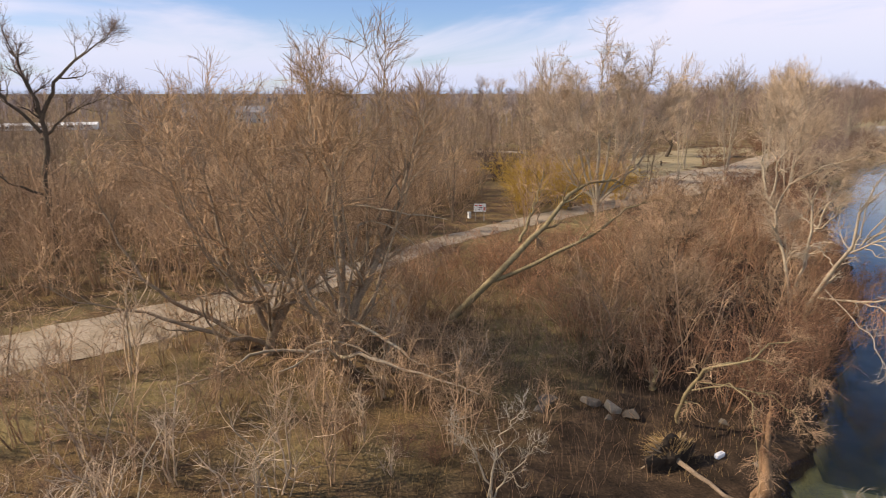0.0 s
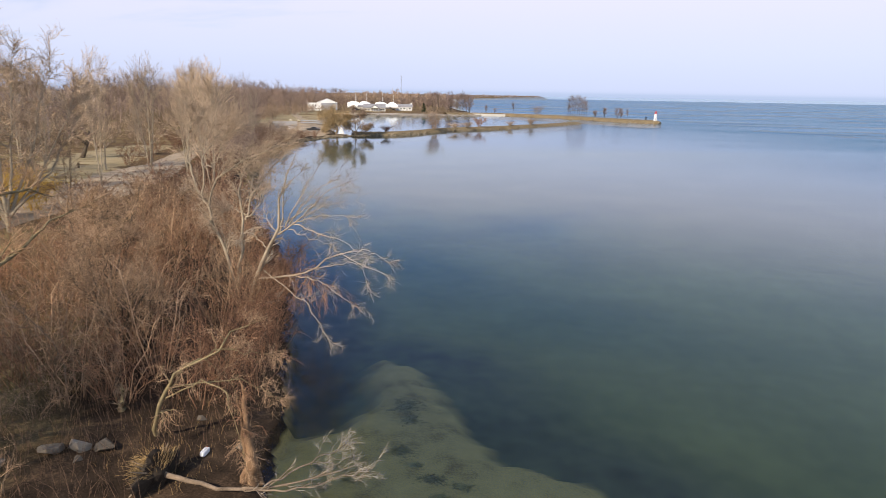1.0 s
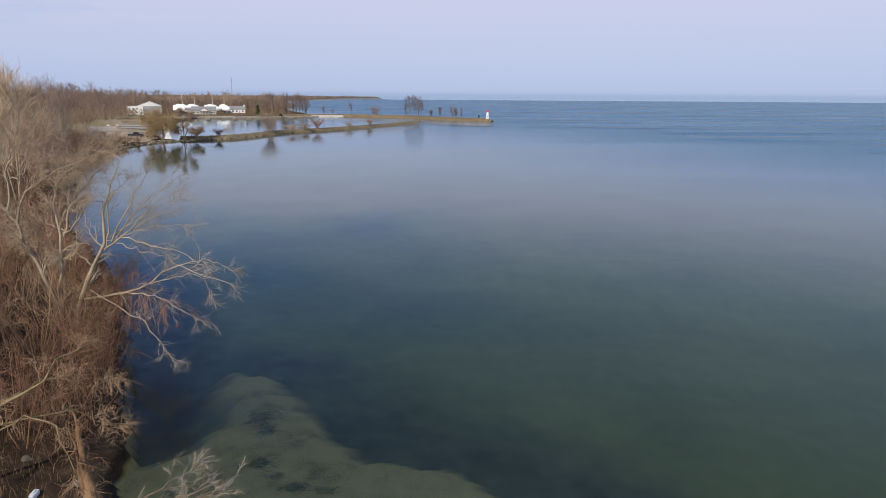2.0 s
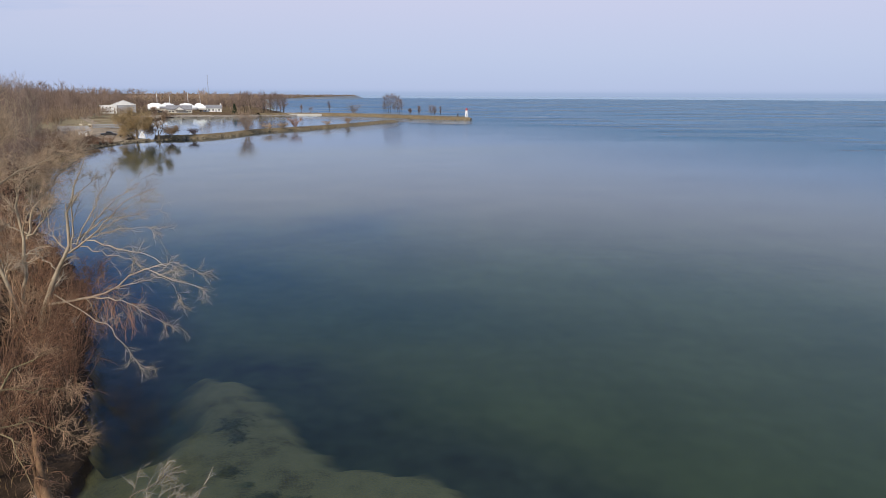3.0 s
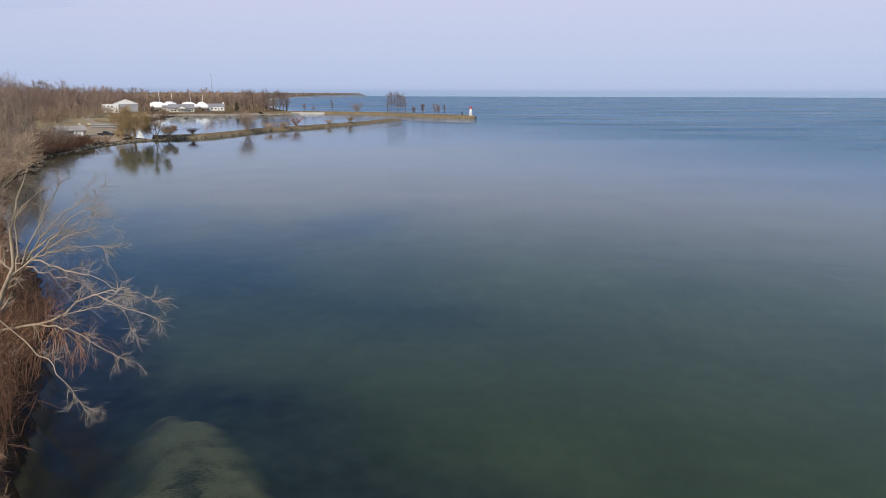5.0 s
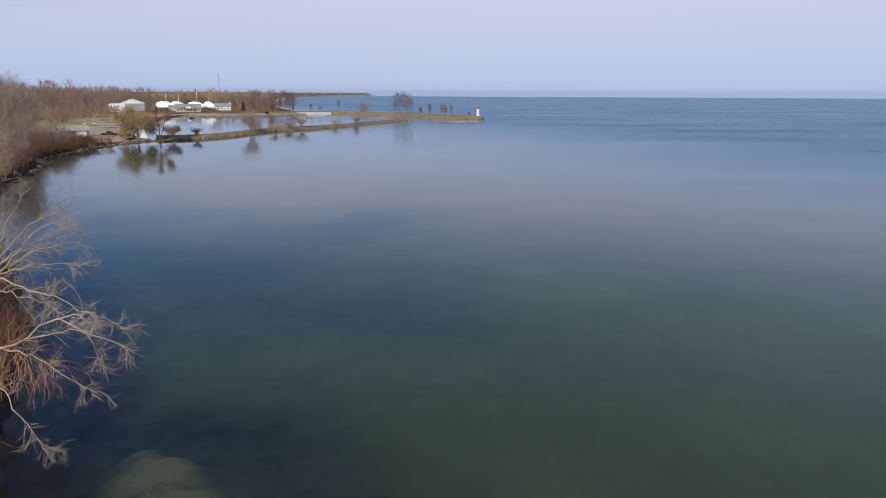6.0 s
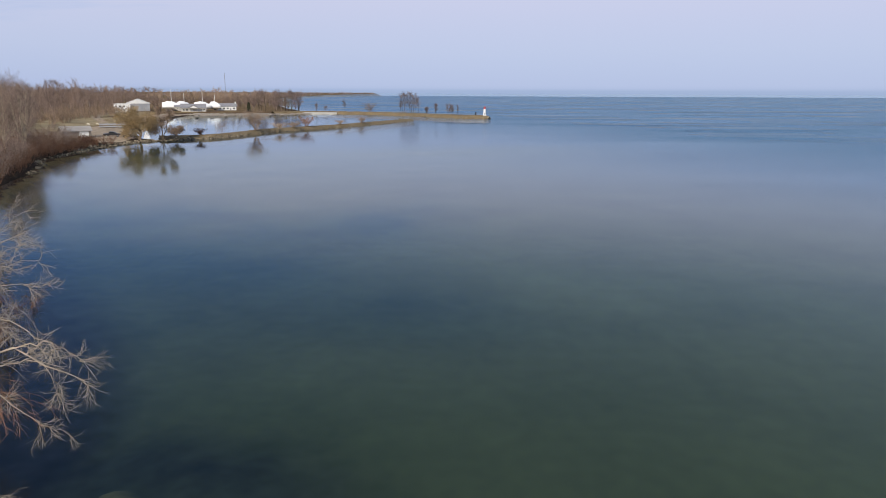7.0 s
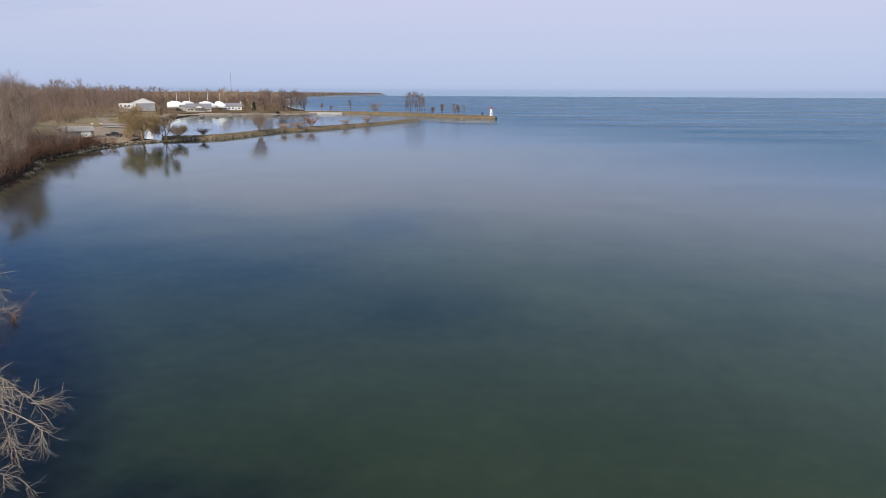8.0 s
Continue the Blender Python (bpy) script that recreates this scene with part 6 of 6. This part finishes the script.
def boat(x, y, turn, length, beam, mast, label):
    """A yacht on stands, wrapped in white film."""
    z = gz(x, y)
    e = thing("wrapped_boat", (x, y, z), label, "boat", "boats laid up ashore", turn)
    n, rings = 11, []
    bm = bmesh.new()
    for k in range(n):
        t = k / (n - 1)
        half = beam / 2 * (1 - 0.9 * max(0, (t - 0.45) / 0.55) ** 2.2) * (0.82 + 0.18 * min(1, t * 4))
        xx = -length / 2 + length * t
        keel = 1.6 + 0.5 * max(0, t - 0.6) ** 1.5 * 2
        deck = 3.3 + 0.5 * t
        rings.append([bm.verts.new(c) for c in ((xx, -half, deck), (xx, -half * 0.85, keel + 0.6), (xx, 0, keel), (xx, half * 0.85, keel + 0.6), (xx, half, deck))])
    for a, b in zip(rings, rings[1:]):
        for i in range(4):
            bm.faces.new((a[i], b[i], b[i + 1], a[i + 1]))
    bm.faces.new(rings[0])
    bm.faces.new(rings[-1][::-1])
    part("hull", bm, WHITE_PAINT, e, smooth=True)
    bm, rings = bmesh.new(), []
    for k in range(n):
        t = k / (n - 1)
        half = (beam / 2 + 0.06) * (1 - 0.9 * max(0, (t - 0.45) / 0.55) ** 2.2) * (0.82 + 0.18 * min(1, t * 4))
        xx = -length / 2 - 0.05 + (length + 0.1) * t
        top = 4.3 + 3.4 * math.sin(math.pi * min(0.95, 0.22 + t * 0.78)) ** 0.9 + 0.22 * math.sin(k * 2.1 + length)
        rings.append([bm.verts.new(c) for c in ((xx, -half, 2.9 + 0.5 * t), (xx, -half * 0.9, 4.4), (xx, -half * 0.3, top - 0.55), (xx, 0, top), (xx, half * 0.3, top - 0.55), (xx, half * 0.9, 4.4), (xx, half, 2.9 + 0.5 * t))])
    for a, b in zip(rings, rings[1:]):
        for i in range(6):
            bm.faces.new((a[i], a[i + 1], b[i + 1], b[i]))
    bm.faces.new(rings[0][::-1])
    bm.faces.new(rings[-1])
    part("wrap", bm, WHITE_WRAP, e, "taut white shrink-wrap film")
    part("keel", prism([(-1.3, 0.35), (1.2, 0.35), (0.7, 1.9), (-0.8, 1.9)], -0.12, 0.12), DARK_PAINT, e)
    for sx in (-length * 0.28, length * 0.22):
        for sy in (-1, 1):
            bm = boxed(-0.06, 0.06, -0.06, 0.06, -0.2, 2.5)
            bm.transform(Matrix.Translation((sx, sy * beam * 0.46, 0)) @ Matrix.Rotation(sy * 0.12, 4, "X"))
            part("stand", bm, STEEL, e)
    if mast:
        bm = turned([(0.22, 5.5), (0.2, 8), (0.15, mast)], 8)
        m = part("mast", bm, WHITE_PAINT, e)
        part("spreader", boxed(-0.04, 0.04, -1.0, 1.0, mast * 0.62, mast * 0.62 + 0.07), STEEL, m)
    return e


for args in ((-243.7, 561, 12, 15, 4.6, 17.2, "white-wrapped sailing boat on stands with bare mast"), (-236, 568, 40, 11.5, 4.6, 14.5, "white-wrapped sailing boat with short mast"),
             (-219.5, 566, 14, 13.5, 4.6, 16.4, "white-wrapped sailing boat on stands behind the clubhouse"), (-211, 571, -20, 11, 4.6, 14, "white-wrapped sailing boat beside the bungalow"), (-243, 580, 40, 9, 3.4, 0, "small white-wrapped boat on stands")):
    boat(*args)


def lighthouse():
    x, y = 14.6, 469.0
    e = thing("lighthouse", (x, y, 1.9), "small white tapered harbour light with red lantern", "lighthouse")
    part("base", turned([(1.5, -1.2), (1.5, 0.25), (1.4, 0.35)], 24), CONCRETE, e)
    t = part("tower", turned([(1.08, 0.35), (1.06, 0.6), (0.82, 4.6), (0.82, 4.75)], 28), WHITE_PAINT, e, smooth=False)
    part("door", boxed(-0.35, 0.35, -1.1, -0.9, 0.4, 2.2, bevel=0.02), GREY_METAL, t)
    part("gallery", turned([(0.84, 4.75), (1.1, 4.85), (1.1, 5.0), (0.6, 5.02)], 28), RED_PAINT, e)
    for k in range(12):
        a = k * math.pi / 6
        part("railing_post", boxed(1.04 * math.cos(a) - 0.03, 1.04 * math.cos(a) + 0.03, 1.04 * math.sin(a) - 0.03, 1.04 * math.sin(a) + 0.03, 5.0, 5.7), RED_PAINT, e)
    part("lantern", turned([(0.5, 5.0), (0.5, 5.8), (0.45, 5.85)], 16), RED_PAINT, e)
    part("cap", turned([(0.62, 5.8), (0.45, 6.15), (0.12, 6.4), (0.1, 6.7)], 16), RED_PAINT, e)
    x, y = 8.5, 470.5
    e = thing("service_box", (x, y, 2.3), "dark steel service box on the breakwater", "box")
    part("body", boxed(-0.45, 0.45, -0.35, 0.35, -0.3, 2.0, bevel=0.04), DARK_PAINT, e)
    part("lid", boxed(-0.5, 0.5, -0.4, 0.4, 2.0, 2.1, bevel=0.02), DARK_PAINT, e)


lighthouse()


def dock(x, y, turn, length):
    e = thing("dock", (x, y, 0.0), "weathered timber dock on piles in the harbour", "dock", "docks in the harbour", turn)
    part("deck", boxed(-length / 2, length / 2, -1.2, 1.2, 0.95, 1.25, bevel=0.03), TIMBER, e)
    n = int(length / 5) + 1
    for k in range(n):
        for s in (-1.05, 1.05):
            bm = turned([(0.18, -2.4), (0.18, 1.75), (0.1, 1.9)], 8)
            bm.transform(Matrix.Translation((-length / 2 + 0.4 + (length - 0.8) * k / max(1, n - 1), s, 0)))
            part("pile", bm, TIMBER, e)
    part("fender", boxed(-length / 2, length / 2, -1.32, -1.22, 0.55, 1.05), TIMBER, e)
    return e


for args in ((-196, 492, 20, 22), (-176, 488, 24, 20), (-160, 500, 24, 20), (-146, 508, 30, 16), (-186, 470, 110, 18), (-168, 476, 110, 16), (-150, 488, 110, 16), (-190, 500, 8, 26), (-166, 494, 8, 18), (-158, 478, 110, 14), (-176, 472, 110, 14), (-138, 512, 30, 18), (-126, 524, 34, 16), (-134, 498, 110, 14), (-142, 494, 110, 16), (-122, 514, 114, 14), (-150, 505, 28, 20), (-180, 482, 22, 22)):
    dock(*args)
def quay_edge(ax, ay, bx, by):
    """A low timber-faced wall along the basin's edge, with posts and a top rail."""
    n = math.hypot(bx - ax, by - ay)
    e = thing("quay_wall", ((ax + bx) / 2, (ay + by) / 2, 0), "weathered timber quay wall along the basin", "quay", turn=math.degrees(math.atan2(by - ay, bx - ax)), kind="structure")
    part("wall", boxed(-n / 2, n / 2, -0.5, 0.5, -2.6, 1.25, bevel=0.05), TIMBER, e)
    part("coping", boxed(-n / 2 - 0.05, n / 2 + 0.05, -0.65, 0.65, 1.25, 1.45, bevel=0.04), CONCRETE, e)
    k = int(n / 6)
    for i in range(k + 1):
        part("pile", boxed(-n / 2 + n * i / k - 0.15, -n / 2 + n * i / k + 0.15, -0.85, -0.66, -2.4, 2.0, bevel=0.03), BARK_DARK, e)


for edge in (((-202, 503), (-176, 500.5)), ((-176, 500.5), (-149, 517))):
    quay_edge(*edge[0], *edge[1])
e = thing("quay_wall", (-116, 544, 0), "low pale concrete quay wall at the basin's end", "quay", kind="structure")
part("wall", boxed(-14, 14, -0.6, 0.6, -2.4, 1.5, bevel=0.05), CONCRETE, e)
part("coping", boxed(-14.1, 14.1, -0.75, 0.75, 1.5, 1.72, bevel=0.04), CONCRETE, e)


def car(name, x, y, turn, pickup, label):
    z = gz(x, y) + 0.1
    e = thing(name, (x, y, z), label, "car", "", turn)
    if pickup:
        prof = [(-2.8, 0.5), (2.7, 0.5), (2.8, 0.9), (2.6, 1.15), (1.25, 1.25), (0.6, 1.85), (-0.85, 1.9), (-1.0, 1.25), (-2.8, 1.2)]
    else:
        prof = [(-2.2, 0.4), (2.2, 0.4), (2.25, 0.75), (1.9, 0.95), (1.0, 1.02), (0.3, 1.45), (-1.1, 1.45), (-1.8, 1.05), (-2.25, 0.95)]
    bm = prism([(u, v) for u, v in prof], -0.92, 0.92)
    bmesh.ops.bevel(bm, geom=bm.edges[:], offset=0.06, segments=2, affect="EDGES")
    b = part("body", bm, DARK_PAINT, e)
    h = 1.28 if pickup else 1.06
    t = 1.78 if pickup else 1.38
    for s in (-1, 1):
        y0, y1 = sorted((s * 0.925, s * 0.935))
        part("side_window", boxed(-0.75, 0.7, y0, y1, h, t), GLASS_DARK, b)
    part("windscreen", prism([(0.76, t - 0.06), (0.79, t - 0.04), (1.2, h + 0.03), (1.16, h)], -0.75, 0.75), GLASS_DARK, b)
    for s in (-1, 1):
        part("headlight", boxed(2.55 if pickup else 2.08, 2.8 if pickup else 2.27, s * 0.65 - 0.18, s * 0.65 + 0.18, 0.78, 0.95, bevel=0.03), WHITE_PAINT, b)
        for wx in (-1.75, 1.7) if pickup else (-1.35, 1.35):
            bm = turned([(0.22, -0.12), (0.36, -0.11), (0.38, 0), (0.36, 0.11), (0.22, 0.12)], 16)
            bm.transform(Matrix.Translation((wx, s * 0.82, 0.36)) @ Matrix.Rotation(math.pi / 2, 4, "X"))
            w = part("wheel", bm, RUBBER, e)
            bm = turned([(0.2, -0.13), (0.2, 0.13)], 12)
            bm.transform(Matrix.Translation((wx, s * 0.82, 0.36)) @ Matrix.Rotation(math.pi / 2, 4, "X"))
            part("rim", bm, STEEL, w)
    return e


car("pickup_truck", -126.0, 246.5, 18, True, "dark pickup truck parked on the gravel yard")
car("car", -121.0, 249.0, 30, False, "dark low car parked beside the willow")
car("car", -240.5, 547.0, 20, False, "dark car parked by the laid-up boats")
car("car", -234.5, 545.0, 60, False, "dark car parked near the clubhouse")


def yard_things():
    for k, (x, y, t, l) in enumerate(((-157, 303, 24, 9.0), (-154, 311, 22, 7.0))):
        e = thing("dock_section", (x, y, gz(x, y) + 0.1), "grey floating dock section stacked in the yard", "dock section", "stacked dock sections", t)
        for j in range(2):
            part("float", boxed(-l / 2, l / 2, -1.1, 1.1, 0.35 + j * 0.95, 0.95 + j * 0.95, bevel=0.08), GREY_METAL, e)
            part("decking", boxed(-l / 2 - 0.05, l / 2 + 0.05, -1.15, 1.15, 0.95 + j * 0.95, 1.05 + j * 0.95), TIMBER, e)
        for s in (-l * 0.35, l * 0.35):
            part("skid", boxed(s - 0.12, s + 0.12, -1.0, 1.0, -0.15, 0.35), TIMBER, e)
    for x, y, t in ((-181, 327, 128), (-177.5, 329, 128)):
        e = thing("rowing_shell", (x, y, gz(x, y) + 0.1), "long pale upturned rowing boat on the grass", "boat", "upturned boats on the grass", t)
        bm, rings = bmesh.new(), []
        for k in range(9):
            u = k / 4 - 1
            hw = 0.55 * (1 - abs(u) ** 2.4) + 0.03
            rings.append([bm.verts.new((u * 4.2, hw * math.cos(a), 0.1 + 0.5 * (1 - 0.5 * abs(u) ** 3) * math.sin(a))) for a in (0, 0.7, 1.57, 2.44, 3.14)])
        for a, b in zip(rings, rings[1:]):
            for i in range(4):
                bm.faces.new((a[i], b[i], b[i + 1], a[i + 1]))
        part("hull", bm, BOARD, e, smooth=True)
        part("keel_strip", boxed(-3.6, 3.6, -0.03, 0.03, 0.55, 0.66), TIMBER, e)
    x, y = -118.5, 257.0
    e = thing("covered_dinghy", (x, y, gz(x, y) + 0.2), "upright dinghy under a white tarpaulin behind the willow", "boat", turn=20)
    part("tarpaulin", prism([(-1.7, 0), (1.7, 0), (0.9, 2.6), (0.2, 4.2), (-0.3, 4.2), (-1.0, 2.4)], -0.9, 0.9, "y"), WHITE_WRAP, e)
    part("hull", boxed(-1.9, 1.9, -0.95, 0.95, -0.2, 0.35, bevel=0.1), WHITE_PAINT, e)
    # radio mast far off
    x, y = -342.0, 960.0
    e = thing("radio_mast", (x, y, gz(x, y)), "slim steel lattice radio mast on the skyline", "mast")
    for k in range(3):
        a = k * 2.094
        part("leg", boxed(0.4 * math.cos(a) - 0.07, 0.4 * math.cos(a) + 0.07, 0.4 * math.sin(a) - 0.07, 0.4 * math.sin(a) + 0.07, -0.5, 42), GREY_ROOF, e)
    for h in range(2, 42, 3):
        part("brace", boxed(-0.4, 0.4, -0.05, 0.05, h, h + 0.1), GREY_ROOF, e)


yard_things()


def harbour_trees():
    z = gz(-113.5, 241.5)
    at = (-113.5, 241.5, z)
    keyed_tree("willow_tree", at, [
        [(-113.5, 241.5, z - 0.3), (-113.2, 241.4, 3.5), (-114.4, 241.0, 7.0), (-115.4, 240.6, 10.0)],
        [(-113.3, 241.4, 3.0), (-111.4, 241.6, 5.6), (-109.6, 241.8, 8.6)],
        [(-113.3, 241.5, 2.6), (-116.4, 241.0, 5.0), (-118.6, 240.6, 7.6)]], (0.5, 0.34, 0.3), BARK_WILLOW, TWIG_GOLD,
        "broad weeping willow with golden-brown hanging twigs at the harbour", 61, limbs=15, boughs=10, twigs=8, limb_len=(3.0, 5.5), bough_len=(1.8, 3.4), twig_len=(1.2, 2.8), rise=0.05, bend=0.38, least=0.022, spread=(30, 75))
    z = gz(-106.0, 243.0)
    at = (-106.0, 243.0, max(z, 0.3))
    keyed_tree("bare_willow", at, [
        [(-106, 243, 0.0), (-106.2, 243.2, 5.0), (-107.0, 243.4, 10.5)], [(-106, 243, 0.3), (-104.4, 243.0, 4.6), (-102.8, 242.8, 9.2)],
        [(-106, 243, 0.3), (-107.6, 243.2, 2.4), (-109.6, 243.4, 4.4)], [(-105.6, 243.2, 0.3), (-103.4, 244.0, 2.2), (-100.8, 245.0, 3.6)]], (0.22, 0.18, 0.15, 0.14), BARK_DARK, TWIG_GREY,
        "leaning dark bare willow above the stone bank", 62, limbs=16, boughs=10, twigs=8, limb_len=(2.0, 3.8), bough_len=(0.9, 1.8), twig_len=(0.6, 1.2), rise=0.08, least=0.02)
    for x, y, h, w, seed, twig, lab in ((-86.5, 287.5, 8.0, 5.5, 63, TWIG_GREY, "rounded bare bush on the inner breakwater"), (-73.5, 322, 4.0, 4.5, 64, TWIG_RED, "low red-brown bush on the inner breakwater"), (-77.5, 313, 2.2, 4.5, 65, TWIG_TAN, "low tan bush on the inner breakwater"),
                                        (-54, 364, 2.8, 4.0, 66, TWIG_GREY, "small bare bush near the breakwater's tip"), (-80, 300, 2.4, 5.0, 67, TWIG_TAN, "low tan bush on the inner breakwater"), (-62, 346, 1.8, 4.0, 68, TWIG_TAN, "low tan bush on the inner breakwater"),
                                        (-76, 546, 7.5, 8.0, 69, TWIG_GREY, "rounded bare bush on the outer breakwater"), (-104, 249, 2.5, 6.0, 71, TWIG_DARK, "dark brush at the breakwater's root"), (-98, 256.5, 2.0, 5.0, 72, TWIG_DARK, "dark brush at the breakwater's root")):
        rng = np.random.default_rng(seed)
        t, c = shrub_sets(rng, h, 34, w * 1.25, 9, 0.5, 0.025, 3, 0.05)
        plant("bush", (x, y, 1.7), t, c, BARK_GREY, twig, lab, "bush", "bushes on the breakwaters")
    clump = [(-49 + 1.9 * k, 523.5 - 1.9 * k + (k % 3), 12 + 4.5 * math.sin(0.35 * k + 0.4), 4.0, 2, 170 + k) for k in range(9)]
    for x, y, h, sp, n, seed in clump + [(-96, 548, 10, 3.4, 2, 80), (-20, 495, 7, 3.0, 3, 86), (-10.5, 485, 7.5, 3.4, 3, 87), (-8, 482.5, 6.5, 2.8, 3, 90), (-4, 479, 7.0, 2.2, 2, 88), (-27, 501, 4.5, 2.8, 3, 89), (-120, 551, 6, 2.8, 2, 91), (-112, 550, 4, 2.4, 2, 92)]:
        rng = np.random.default_rng(seed)
        t, c = far_tree_sets(rng, h, sp, 13, 7, 1, 0.15, 0.035, n, 0.08, (20, 55))
        plant("bare_tree", (x, y, 2.0), t, c, BARK_DARK, TWIG_PURPLE, "slender dark bare tree on the outer breakwater", "tree", "trees on the outer breakwater")
    # a point with park trees, and a dark conifer
    for k, (x, y) in enumerate(((-150, 545), (-156, 560), (-146, 562), (-162, 552), (-152, 575), (-142, 580), (-138, 566), (-170, 566), (-160, 584), (-148, 595), (-176, 580), (-141, 553))):
        rng = np.random.default_rng(90 + k)
        t, c = far_tree_sets(rng, 13 + 5 * rng.random(), 6.0, 14, 8, 2, 0.22, 0.035, 3, 0.06, (25, 65))
        plant("bare_tree", (x, y, gz(x, y)), t, c, BARK_DARK, TWIG_PURPLE, "spreading bare tree on the harbour point", "tree", "trees on the harbour point")
    x, y = -172.0, 540.0
    e = thing("conifer", (x, y, gz(x, y)), "small dark evergreen conifer by the docks", "tree")
    rng = np.random.default_rng(110)
    s = stems([[(0, 0, -0.3), (0, 0, 4), (0, 0, 8)]], [0.22], 8, 0.1)
    a = sprout(rng, s, 150, (0.1, 0.98), (70, 95), (2.4, 2.8), 4, 0.1, -0.05, 0.3, 0.5, 0.05, 0.9)
    b = sprout(rng, a, 7, (0.2, 1.0), (30, 60), (0.5, 0.9), 3, 0.1, 0.0, 0.8, 0.8, 0.06, 0.3)
    v, f = tubes([(s, 6)])
    mesh_object("trunk", v, f, BARK_DARK, e)
    v, f = tubes([(a, 3), (b, 3)])
    mesh_object("crown", v, f, EVERGREEN, e)


harbour_trees()
